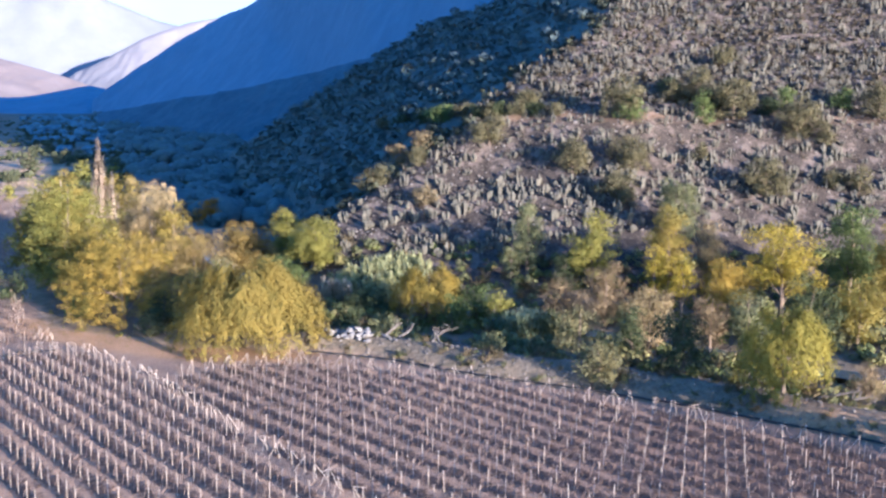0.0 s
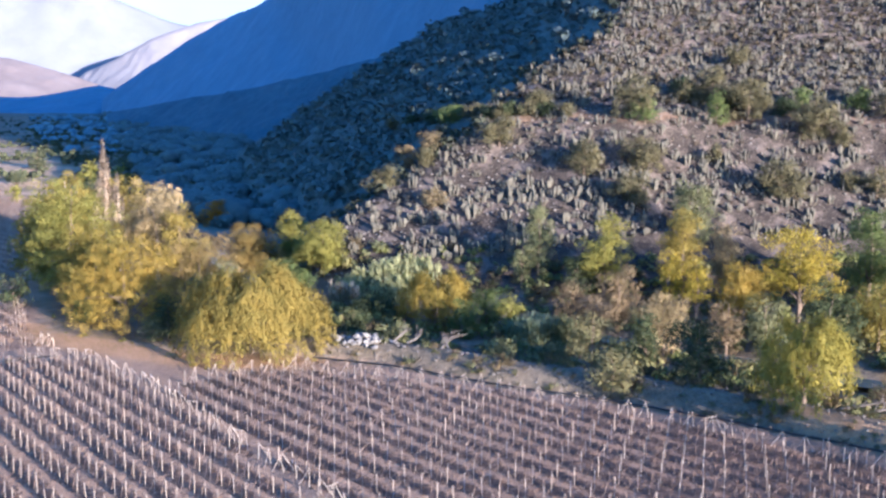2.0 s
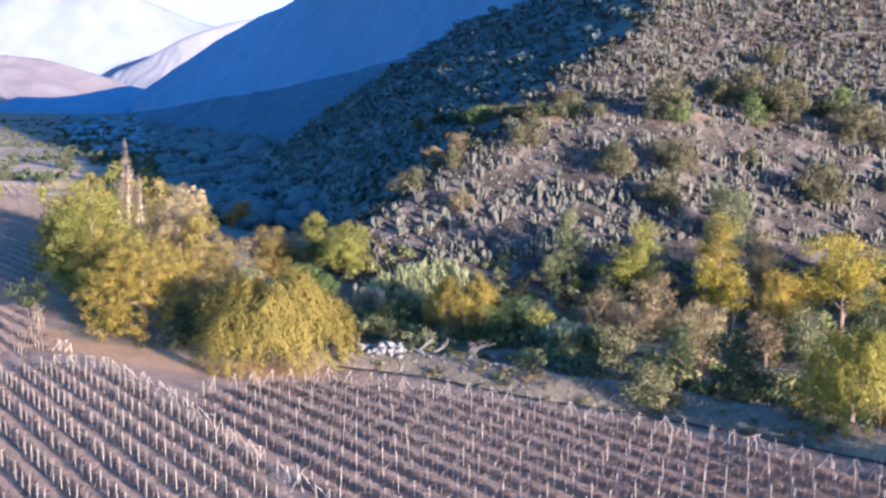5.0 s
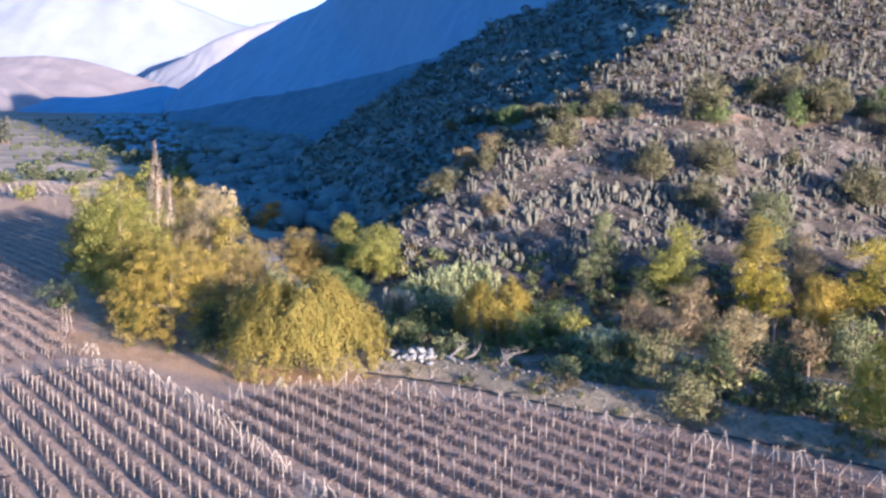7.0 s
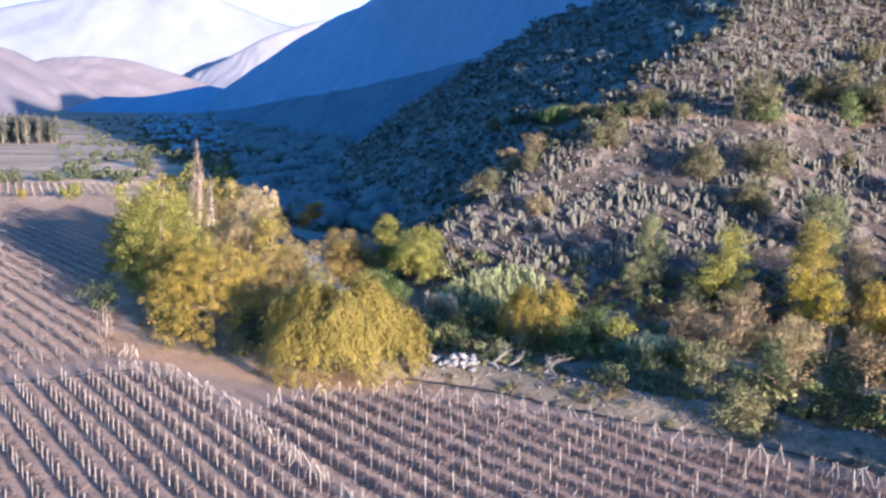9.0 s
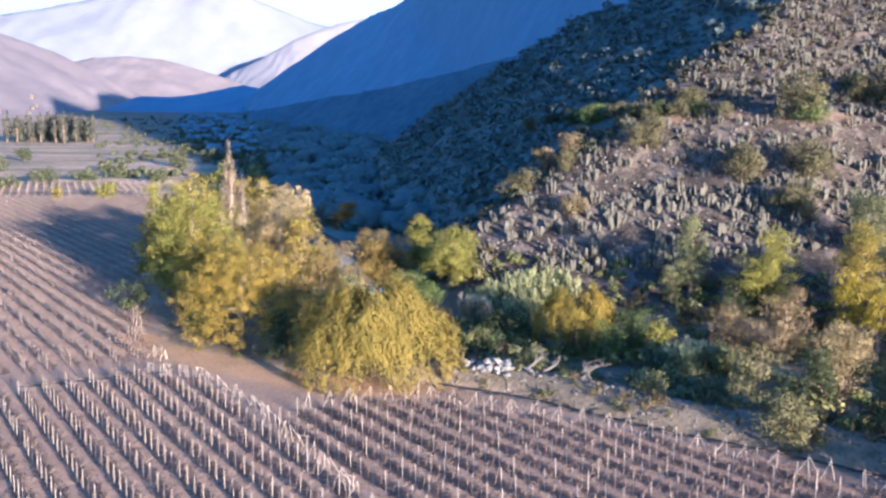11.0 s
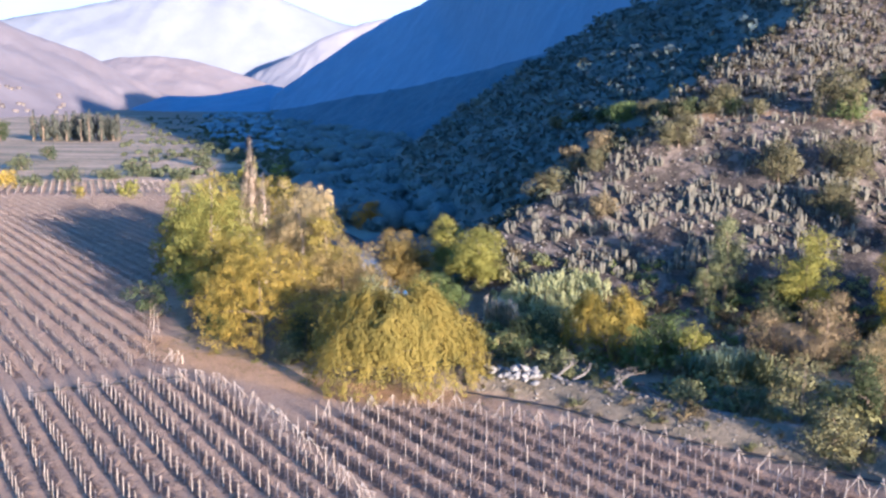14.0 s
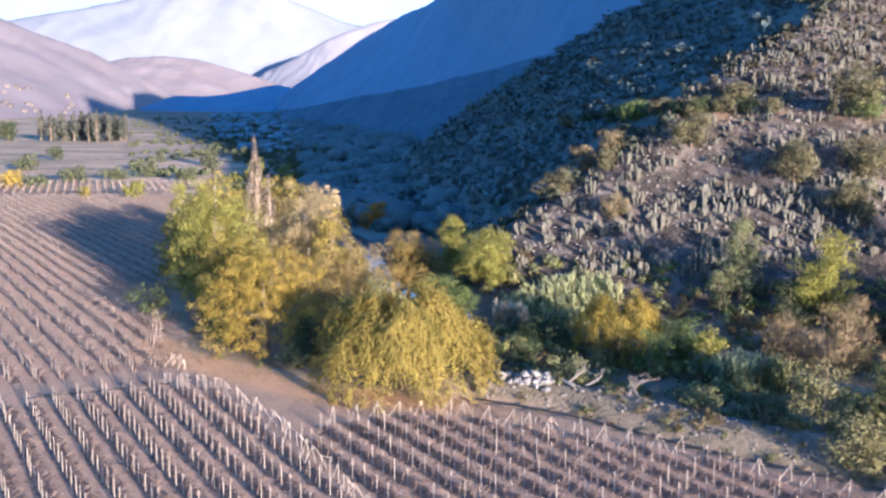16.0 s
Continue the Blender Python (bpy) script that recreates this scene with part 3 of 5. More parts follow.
def end_anchor(crossbar):
    ob = new("row_end_anchor")
    beam("upright", (0.15, 0, -0.1), (-0.12, 0, 2.1), 0.037, ob)
    beam("strut", (-1.25, 0.1, -0.05), (-0.05, 0.05, 2.0), 0.034, ob)
    if crossbar:
        beam("crossbar", (-0.1, -0.7, 1.98), (0.05, 0.7, 2.06), 0.034, ob)
        beam("strut", (1.2, 0.5, -0.05), (0.1, 0.3, 2.0), 0.034, ob)
    return tagged(ob, "pale timber row-end anchor with a slanting strut" + (" and crossbar" if crossbar else ""), "vine anchor", "row-end anchors")

def end_gate():
    """Two uprights under a short crossbar, with one brace."""
    ob = new("row_end_gate")
    beam("upright", (0, -0.45, -0.1), (0.05, -0.42, 1.7), 0.037, ob)
    beam("upright", (0.1, 0.5, -0.1), (0.02, 0.45, 1.75), 0.037, ob)
    beam("crossbar", (0.03, -0.7, 1.68), (0.05, 0.65, 1.78), 0.034, ob)
    beam("brace", (1.3, 0.1, -0.05), (0.08, 0.4, 1.6), 0.035, ob)
    return tagged(ob, "pale timber row-end gate of two posts and a crossbar", "vine anchor", "row-end anchors")

ANCHORS = [end_anchor(False), end_anchor(True), end_gate()]
def anchors_along(pts, gap, kinds, out, spread=22):
    """Anchors every few metres along a field edge, their struts running inward."""
    pts = [np.array(p, float) for p in pts]
    made, k = 0, 0.0
    for a, b in zip(pts, pts[1:]):
        length = np.linalg.norm(b - a)
        while k < length:
            p = a + (b - a) * k / length + rng.normal(0, 0.12, 2)
            turn = math.degrees(math.atan2(b[1] - a[1], b[0] - a[0])) + out + rng.normal(0, spread)
            yield p, turn, kinds[made % len(kinds)]
            k += gap * rng.uniform(0.85, 1.15)
            made += 1
        k -= length

first = set()
spots = list(anchors_along([(-33, 127), (-28, 130.4), (-20.7, 132.0), (-7, 128.0), (3.3, 124.0), (14.7, 116.8), (25.6, 110.1), (40.5, 98), (62, 80)], 2.6, [0, 0, 1, 0], 15))
spots += list(anchors_along([(-39, 125.5), (-10, 87), (6, 67)], 2.5, [1, 2, 0, 2, 1], 90, 55))
spots += list(anchors_along([(-57.5, 138), (-51, 137.5), (-45, 131.5), (-39, 125.5)], 2.5, [2], 90))
spots += list(anchors_along([(-58.4, 145.2), (-61.0, 147.2)], 1.5, [2, 1], 60, 60))
spots += list(anchors_along([(-69, 160), (-80, 181.5)], 8.0, [2], 60))
for p, turn, kind in spots:
    m4 = pose(p[0], p[1], float(ground_height(p[0], p[1])), rng.normal(0, 3), rng.normal(0, 3), turn) @ Matrix.Scale(rng.uniform(0.85, 1.0), 4)
    if kind not in first:
        first.add(kind)
        ANCHORS[kind].matrix_basis = m4
    else:
        copy_thing(ANCHORS[kind], m4)

# ---- plants ----
def crown_points(lobes, n, r):
    """Points near the surfaces of several ellipsoid lobes (centre, radii), with outward directions."""
    w = np.array([(b[0] * b[1] + b[0] * b[2] + b[1] * b[2]) for _, b in lobes])
    pick = r.choice(len(lobes), n, p=w / w.sum())
    d = r.normal(size=(n, 3))
    d /= np.linalg.norm(d, axis=1)[:, None]
    C, B = np.array([c for c, _ in lobes]), np.array([b for _, b in lobes])
    wob = 1 + 0.13 * np.sin(d[:, 0] * 5 + pick) * np.cos(d[:, 1] * 6 + 2 * pick) + 0.08 * np.sin(d[:, 2] * 11 + pick * 3)
    depth = 1 - np.abs(r.normal(0, 0.16, n))
    return C[pick] + d * B[pick] * (depth * wob)[:, None], d

def clumps_of(lobes, size, r, tall=0.8):
    """Small uneven leaf clumps set on the outsides of the large lobes, with gaps between them."""
    out = []
    for c, b in lobes:
        area = 4.2 * (b[0] * b[1] + b[0] * b[2] + b[1] * b[2])
        for _ in range(int(np.clip(area / (size * size * 4.2), 5, 44))):
            d = r.normal(size=3)
            d /= np.linalg.norm(d)
            k = size * r.uniform(0.55, 1.25)
            at = np.array(c) + d * b * r.uniform(0.72, 1.06)
            out.append(((at[0], at[1], max(at[2], k * 0.5)), (k * r.uniform(0.8, 1.2), k * r.uniform(0.8, 1.2), k * tall)))
    return out

def leaf_quads(P, N, size, r, long=1.6, droop=0.0, flow=None):
    """Bent leaf-shaped quads at P that face roughly along N."""
    n = len(P)
    nrm = N + r.normal(0, 0.45, (n, 3))
    nrm *= np.where((nrm * N).sum(1) < 0, -1, 1)[:, None]
    nrm /= np.linalg.norm(nrm, axis=1)[:, None]
    t = np.cross(nrm, r.normal(size=(n, 3)))
    t[:, 2] -= droop
    if flow is not None:
        t = 0.45 * t + flow
    t -= nrm * (t * nrm).sum(1)[:, None]
    t /= np.linalg.norm(t, axis=1)[:, None] + 1e-9
    b = np.cross(nrm, t)
    s = size * r.uniform(0.55, 1.35, n)[:, None]
    V = np.stack([P - t * s * long * 0.5, P + b * s * 0.5 + nrm * s * 0.1, P + t * s * long * 0.5, P - b * s * 0.5 + nrm * s * 0.1], 1)
    soft = 0.85 * N / (np.linalg.norm(N, axis=1)[:, None] + 1e-9) + 0.15 * nrm + (0, 0, 0.12)
    soft /= np.linalg.norm(soft, axis=1)[:, None]
    return V.reshape(-1, 3), np.arange(4 * n).reshape(n, 4)[:, ::-1], np.repeat(soft, 4, 0)

def twig_quads(P, N, size, r):
    """Fine bare twigs that run outward and up."""
    n = len(P)
    t = N * (0.8, 0.8, 0.4) + (0, 0, 0.55) + r.normal(0, 0.35, (n, 3))
    t /= np.linalg.norm(t, axis=1)[:, None]
    b = np.cross(t, r.normal(size=(n, 3)))
    b /= np.linalg.norm(b, axis=1)[:, None] + 1e-9
    long, wide = (size * r.uniform(2.5, 5.5, n))[:, None], (size * r.uniform(0.10, 0.22, n))[:, None]
    V = np.stack([P - t * long * 0.6 - b * wide, P - t * long * 0.6 + b * wide, P + t * long * 0.4 + b * wide * 0.4, P + t * long * 0.4 - b * wide * 0.4], 1)
    soft = N + (0, 0, 0.2) + 0.3 * b
    soft /= np.linalg.norm(soft, axis=1)[:, None]
    F = np.arange(4 * n).reshape(n, 4)
    geo = np.cross(V[:, 1] - V[:, 0], V[:, 2] - V[:, 1])
    F = np.where(((geo * N).sum(1) < 0)[:, None], F[:, ::-1], F)
    return V.reshape(-1, 3), F, np.repeat(soft, 4, 0)

def arches(h, rx, ry, count, per, size, r):
    """A weeping crown: bundles of leafy withes that leave an uneven crest, arch outward and fall, over a leafy core."""
    phi, rho = r.uniform(0, 2 * math.pi, count), 0.05 + 0.74 * np.sqrt(r.random(count))
    reach, drop = r.uniform(0.10, 0.30, count), r.uniform(0.06, 0.40, count) * h
    lump = 1 + 0.08 * np.sin(phi * 2.3 + 1.0) + 0.07 * np.sin(phi * 5 + rho * 6) + r.normal(0, 0.05, count)
    wide = 1 + 0.07 * np.sin(phi * 3 + 0.4) + 0.05 * np.sin(phi * 8) + r.normal(0, 0.04, count)
    thick = r.uniform(0.14, 0.55, count)
    k = np.repeat(np.arange(count), per)
    q = r.random(count * per) ** 0.8
    ro = rho[k] + reach[k] * np.sqrt(q)
    top = np.sqrt(np.clip(1 - np.clip(ro, 0, 0.97) ** 2.4, 0, 1)) * h * 0.93 * lump[k]
    z = np.maximum(top - drop[k] * q ** 2 * np.clip(rho[k] * 1.6, 0.15, 1), 0.25 + 1.3 * r.random(len(k)) ** 2)
    ang = phi[k] + 0.12 * np.sin(q * 4 + phi[k] * 7)
    off = r.normal(0, 1, (len(k), 3))
    P = np.c_[np.cos(ang) * ro * rx * wide[k], np.sin(ang) * ro * ry * wide[k], z] + off * thick[k][:, None]
    P[:, 2] = np.maximum(P[:, 2], 0.2)
    out = np.c_[np.cos(ang), np.sin(ang), np.zeros(len(k))]
    steep = np.clip(0.25 + 0.9 * q * np.clip(ro * 1.3, 0, 1), 0, 0.97)[:, None]
    flow = out * (1 - steep) - np.array([0, 0, 1.0]) * steep
    N = out * np.clip(ro, 0.1, 1)[:, None] + (0, 0, 0.75) * (1 - 0.6 * np.clip(ro, 0, 1)[:, None])
    N = 0.55 * N / np.linalg.norm(N, axis=1)[:, None] + 0.45 * off / np.linalg.norm(off, axis=1)[:, None]
    Q, M = crown_points(dome_lobes(h * 0.82, rx * 0.82, ry * 0.82, r), int(per * count * 0.18), r)
    return [leaf_quads(P, N, size, r, 5.0, 0.0, flow * 2.2), leaf_quads(Q, M, 0.2, r)]

def lobes_for(h, rx, ry, bottom, count, r, spire=0.0):
    """Lobes that fill a crown of the given height, half-widths and bare trunk height."""
    out, H = [], h - bottom
    for k in range(count):
        t = (k + 0.5) / count
        z = bottom + H * (0.14 + 0.72 * t + r.uniform(-0.05, 0.05))
        wide = math.sin(math.pi * (0.18 + 0.68 * t)) ** 0.8 * (1 - spire * t)
        ang, off = k * 2.4 + r.uniform(-0.5, 0.5), 0.60 * wide * r.uniform(0.45, 1.15)
        b = r.uniform(0.30, 0.54) * (1 - 0.25 * t) * (1 - 0.8 * spire * t)
        out.append(((math.cos(ang) * off * rx, math.sin(ang) * off * ry, z), (rx * b * (1 - 0.4 * spire), ry * b * (1 - 0.4 * spire), max(H * r.uniform(0.13, 0.22), 0.5 * (rx + ry) * b * 0.7))))
    return out

def dome_lobes(h, rx, ry, r):
    """Lobes of a weeping dome: a broad middle and a skirt of overlapping lower ones."""
    out = [((0, 0, h * 0.55), (rx * 0.58, ry * 0.58, h * 0.40))]
    for k in range(11):
        a, off = k * 0.571 + r.uniform(-0.15, 0.15), r.uniform(0.52, 0.66)
        b = r.uniform(0.30, 0.42)
        out.append(((math.cos(a) * off * rx, math.sin(a) * off * ry, h * r.uniform(0.30, 0.52)), (rx * b, ry * b, h * r.uniform(0.26, 0.34))))
    for k in range(5):
        a = k * 1.257 + r.uniform(-0.3, 0.3)
        out.append(((math.cos(a) * 0.36 * rx, math.sin(a) * 0.36 * ry, h * r.uniform(0.62, 0.74)), (rx * 0.30, ry * 0.30, h * 0.22)))
    return out

def trunk_shape(h, girth, r, limbs, lobes):
    parts = [tube([(0, 0, -0.4), (0.1 * girth, 0, h * 0.25), (r.uniform(-0.4, 0.4), r.uniform(-0.4, 0.4), h * 0.62), (r.uniform(-0.5, 0.5), r.uniform(-0.5, 0.5), h * 0.9)], [girth, girth * 0.75, girth * 0.45, girth * 0.1], 7)]
    for k in range(limbs):
        c, _ = lobes[k % len(lobes)]
        z = h * r.uniform(0.15, 0.5)
        parts.append(tube([(0, 0, z), (c[0] * 0.45, c[1] * 0.45, (z + c[2]) * 0.5), (c[0] * 0.95, c[1] * 0.95, c[2])], [girth * 0.4, girth * 0.25, girth * 0.06], 5))
    return parts

SEED = [100]

def tree(name, label, x, y, h, rx, ry=None, leaf=LIME, size=0.42, bottom=0.12, count=9, cover=1.0, wood=BARK, spire=0.0, droop=0.0, group="", z=None, category="tree", strands=0, twigs=0.0, clump=0.0, dome=False):
    """A tree or shrub: trunk with limbs and a crown of single leaves; strands hang from it where it is a willow."""
    SEED[0] += 1
    r = np.random.default_rng(SEED[0])
    ry = ry or rx
    ob = new(name)
    ob.location = (x, y, float(ground_height(x, y)) - 0.1 if z is None else z)
    lobes = dome_lobes(h, rx, ry, r) if strands or dome else lobes_for(h, rx, ry, bottom * h, count, r, spire)
    stem = trunk_shape(h * (0.76 if dome else 1.0), 0.05 * h * 0.55 + 0.06, r, min(count, 8), lobes)
    if group == "riverside trees" and category == "tree":
        trunk = put("trunk", mesh_of("trunk", *stem[0]), wood, ob, soft_shade=True)
        for V, F in stem[1:]:
            put("limb", mesh_of("limb", V, F), wood, trunk, soft_shade=True)
    else:
        put("trunk", mesh_of("trunk", *joined(*stem)), wood, ob, soft_shade=True)
    area = sum((b[0] * b[1] + b[0] * b[2] + b[1] * b[2]) for _, b in lobes) * 4.2 / 3
    n = int(min(38000 if dome else 26000, max(150, cover * 1.5 * area / (size * size * 0.8))))
    clump = clump or min(1.4, 0.34 * (rx * ry) ** 0.5)
    small = clumps_of(lobes, clump, r) if spire < 0.5 else lobes
    if strands:
        shapes = arches(h, rx, ry, strands, 170, size, r)
    else:
        P, N = crown_points(small, n, r)
        cut = int(n * twigs)
        shapes = [leaf_quads(P[cut:], N[cut:], size, r, 1.6, droop)] if cut < n else []
        if cut:
            shapes.append(twig_quads(P[:cut], N[:cut], size, r))
    crown = put("crown", foliage_mesh("crown", shapes), leaf, ob)
    return tagged(ob, label, category, group)

G1 = "riverside trees"
DRY = leaves("dry_thorn_twigs", (0.075, 0.062, 0.048), (0.13, 0.11, 0.085), (0.19, 0.163, 0.128), 0.15)
POPLAR = leaves("grey_poplar_twigs", (0.27, 0.21, 0.155), (0.37, 0.295, 0.222), (0.46, 0.38, 0.29), 0.15)
WINDBREAK = leaves("windbreak_twigs", (0.045, 0.052, 0.043), (0.074, 0.08, 0.067), (0.105, 0.11, 0.092), 0.15, 0.1)
RIDGE = leaves("ridge_scrub_leaves", (0.035, 0.042, 0.03), (0.06, 0.068, 0.045), (0.10, 0.105, 0.065), 0.15)
FIELD = leaves("field_tree_leaves", (0.055, 0.068, 0.036), (0.092, 0.102, 0.055), (0.135, 0.14, 0.08), 0.2)
SLOPE_SHRUB = leaves("slope_shrub_leaves", (0.068, 0.064, 0.034), (0.115, 0.106, 0.055), (0.168, 0.15, 0.078), 0.2)
FRESH = leaves("fresh_green_leaves", (0.08, 0.105, 0.035), (0.125, 0.16, 0.052), (0.18, 0.215, 0.08), 0.3)
THORN = leaves("brown_thorn_leaves", (0.10, 0.085, 0.045), (0.18, 0.145, 0.08), (0.26, 0.21, 0.12), 0.2)
GROVE = leaves("turning_leaves", (0.16, 0.14, 0.03), (0.255, 0.215, 0.048), (0.37, 0.29, 0.075))
BRONZE = leaves("bronze_leaves", (0.15, 0.112, 0.032), (0.235, 0.178, 0.055), (0.32, 0.245, 0.09))
BUSH = leaves("dusty_olive_leaves", (0.11, 0.105, 0.045), (0.185, 0.172, 0.08), (0.27, 0.245, 0.12), 0.3)
MUSTARD = leaves("mustard_leaves", (0.175, 0.145, 0.026), (0.275, 0.215, 0.04), (0.375, 0.295, 0.068))
STRAW = leaves("straw_gold_twigs", (0.20, 0.148, 0.055), (0.315, 0.238, 0.092), (0.42, 0.325, 0.14), 0.3)
FRESH_GOLD = leaves("yellow_green_willow_leaves", (0.165, 0.15, 0.026), (0.265, 0.236, 0.042), (0.37, 0.325, 0.075))
ORANGE = leaves("orange_leaves", (0.24, 0.11, 0.02), (0.42, 0.20, 0.03), (0.55, 0.30, 0.05))
tree("willow_tree", "large rounded weeping willow with drooping golden-olive foliage beside the track", -28.6, 141.0, 12.2, 11.0, 8.4, OLIVE_GOLD, 0.10, 0.03, 22, 1.0, droop=0.5, group=G1, strands=300)
tree("willow_tree", "tall golden willow with thinning yellow leaves on bare limbs", -51.2, 156, 16.8, 9.7, 9.2, GOLD, 0.115, 0.05, 26, 1.15, droop=0.8, group=G1, twigs=0.35, clump=0.8, dome=True)
tree("broadleaf_tree", "tall yellow-green tree with dense leafy crown at the vineyard edge", -67.5, 178, 22.5, 9.8, 9, LIME, 0.18, 0.05, 26, 0.9, group=G1)
tree("broadleaf_tree", "leafy olive-green tree behind a taller yellow one", -61, 170, 16.0, 8.0, 7, GROVE, 0.18, 0.05, 14, 1.0, group=G1)
tree("poplar_tree", "slender bare grey-brown poplar rising above the other trees", -72.4, 209, 29.6, 5.6, 5.4, POPLAR, 0.2, 0.10, 20, 1.3, PALE_BARK, 0.86, group=G1, twigs=1.0)
tree("poplar_tree", "second slim leafless poplar beside a taller one", -69.4, 208, 22, 3.6, 3.6, POPLAR, 0.2, 0.2, 14, 1.1, PALE_BARK, 0.8, group=G1, twigs=1.0)
tree("broadleaf_tree", "broad tree with pale buff autumn leaves beside the river", -60, 203, 18.0, 10.5, 8, BUFF, 0.15, 0.05, 24, 0.9, PALE_BARK, group=G1, twigs=0.75)
tree("broadleaf_tree", "yellow-leaved tree with a rounded crown near the river", -54, 199, 16.5, 6.5, 6.5, OLIVE_GOLD, 0.24, 0.1, 11, 0.9, group=G1)
tree("broadleaf_tree", "buff and gold tree with light foliage on the river bank", -43.5, 172, 16.0, 9.8, 7.5, STRAW, 0.14, 0.05, 24, 1.0, group=G1, twigs=0.7)
tree("broadleaf_tree", "grey-green shrubby tree between two willows", -39, 163, 11.5, 4.5, 4.5, GREYGREEN, 0.2, 0.05, 9, 0.9, group=G1)
tree("broadleaf_tree", "pale buff autumn tree standing behind the willows", -79, 206, 22, 8.0, 7, OLIVE_GOLD, 0.2, 0.05, 12, 0.9, PALE_BARK, group=G1)
tree("broadleaf_tree", "small bright yellow tree at the field edge", -87, 212, 13, 3.0, 3.0, GOLD, 0.34, 0.05, 6, 1.0, group=G1)
tree("shrub", "dark undergrowth at the shaded foot of the trees", -76, 172, 6, 4, 4, DARK, 0.22, 0.02, 6, 1.0, group=G1)

tree("broadleaf_tree", "leafy yellow-green tree along the field edge", -77, 192, 17.5, 7.0, 7, GROVE, 0.3, 0.03, 14, 0.9, group=G1)
tree("broadleaf_tree", "dense leafy tree at the shaded field edge", -85, 213, 17.5, 6.5, 6.5, GROVE, 0.3, 0.03, 12, 1.0, group=G1)
tree("broadleaf_tree", "olive tree overhanging the vineyard edge", -81, 197, 17.5, 6.5, 6.5, OLIVE_GOLD, 0.3, 0.03, 12, 1.0, group=G1)
tree("broadleaf_tree", "buff autumn tree with twiggy crown beside a poplar", -64.4, 214, 20.0, 8.0, 7, BUFF, 0.15, 0.05, 22, 0.9, PALE_BARK, group=G1, twigs=0.75)
tree("broadleaf_tree", "tall olive tree hidden among riverside trees", -77, 231, 22.5, 8, 8, OLIVE_GOLD, 0.3, 0.05, 10, 0.9, group=G1)
tree("broadleaf_tree", "tall buff tree at the back of the grove", -72, 250, 19, 6.5, 6.5, BUFF, 0.3, 0.05, 10, 0.9, group=G1)
tree("broadleaf_tree", "yellow-green tree at the back of the grove", -87, 228, 18, 7.0, 7, GROVE, 0.3, 0.05, 10, 0.9, group=G1)
tree("broadleaf_tree", "dark green tree at the back of the grove", -95, 250, 15, 6.0, 6, GREEN, 0.3, 0.05, 10, 0.9, group=G1)

# Stands out of view; added for the shade it casts on the track.
tree("broadleaf_tree", "yellow-green tree overhanging the shaded end of the track", 57, 86, 10.5, 6.5, 6.5, LIME, 0.25, 0.1, 12, 1.0, group=G1)

def riverside(name, label, x, y, h, r, leaf):
    """A tree or shrub of the river strip; dry ones carry twigs, yellow ones stand on bare trunks, willows hang."""
    h = max(h * 1.04, 5.5 if y > 205 else 3.0)
    low = name in ("shrub", "bush")
    hang = 90 if name == "willow_tree" else 0
    thin = 0.6 if leaf in (BUFF, RUST) else 0.65 if leaf is YELLOW else 0.9
    foot = 0.02 if low or hang else 0.3 if leaf is YELLOW else 0.1
    tree("broadleaf_tree" if name == "tree" else name, label, x, y, h, r * (1.08 if y > 205 else 0.98), None, leaf, (0.10 if hang else 0.17) if y < 235 else 0.24, foot, 10 if low else 15, thin, BARK, group=G1, category="shrub" if low else "tree", strands=hang, droop=0.5 if hang else 0.0, twigs=0.85 if leaf in (BUFF, RUST) else 0.0)

riverside('tree', 'brownish gold tree with rounded crown on the river bank', -43.0, 213.0, 12.8, 7.4, BRONZE)
riverside('tree', 'yellow-green tree lit by low sun near the river', -36.0, 226.0, 12.6, 4.4, LIME)
riverside('tree', 'broad yellow-green tree at the foot of the hill', -26.4, 202.0, 9.8, 7.0, LIME)
riverside('shrub', 'small orange autumn shrub by the river', -70.8, 300.0, 8.2, 4.2, ORANGE)
riverside('shrub', 'dull brown shrub beside the water', -79.4, 310.0, 6.1, 3.7, RUST)
riverside('tree', 'dense dark green tree behind the weeping willow', -28.3, 172.0, 10.8, 4.6, GREEN)
riverside('shrub', 'dark olive thicket below the reeds', -13.0, 175.0, 3.0, 5.1, DARK)
riverside('shrub', 'olive green thicket beside the reeds', 0.6, 182.8, 4.3, 3.7, GREYGREEN)
riverside('willow_tree', 'small golden willow with drooping yellow branches', -2.8, 169.0, 9.2, 7.0, MUSTARD)
riverside('shrub', 'rounded green shrub among river scrub', 5.6, 166.0, 6.5, 3.8, GREEN)
riverside('shrub', 'yellow-green shrub among river scrub', 9.3, 160.0, 6.6, 2.8, LIME)
riverside('shrub', 'dark green river shrub', 1.5, 160.0, 6.8, 2.8, GREEN)
riverside('tree', 'tall narrow grey-green tree at the foot of the slope', 16.0, 187.0, 13.2, 3.6, GREYGREEN)
riverside('shrub', 'grey-green shrub leaning on a taller tree', 12.9, 185.7, 8.1, 2.4, GREYGREEN)
riverside('tree', 'yellow-green tree with an uneven crown under the hill', 27.3, 179.2, 13.8, 5.2, LIME)
riverside('shrub', 'dark thicket below a yellow-green tree', 22.5, 181.1, 7.6, 3.7, DARK)
riverside('shrub', 'rusty brown leafless thicket', 27.5, 166.0, 10.7, 5.6, RUST)
riverside('shrub', 'rusty brown bush beside a pale bare tree', 21.2, 170.0, 8.2, 4.0, RUST)
riverside('tree', 'pale leafless tree with a fan of fine twigs', 31.6, 149.0, 9.6, 4.4, BUFF)
riverside('tree', 'olive tree with a rounded crown on the slope', 45.4, 193.5, 11.9, 4.6, GREYGREEN)
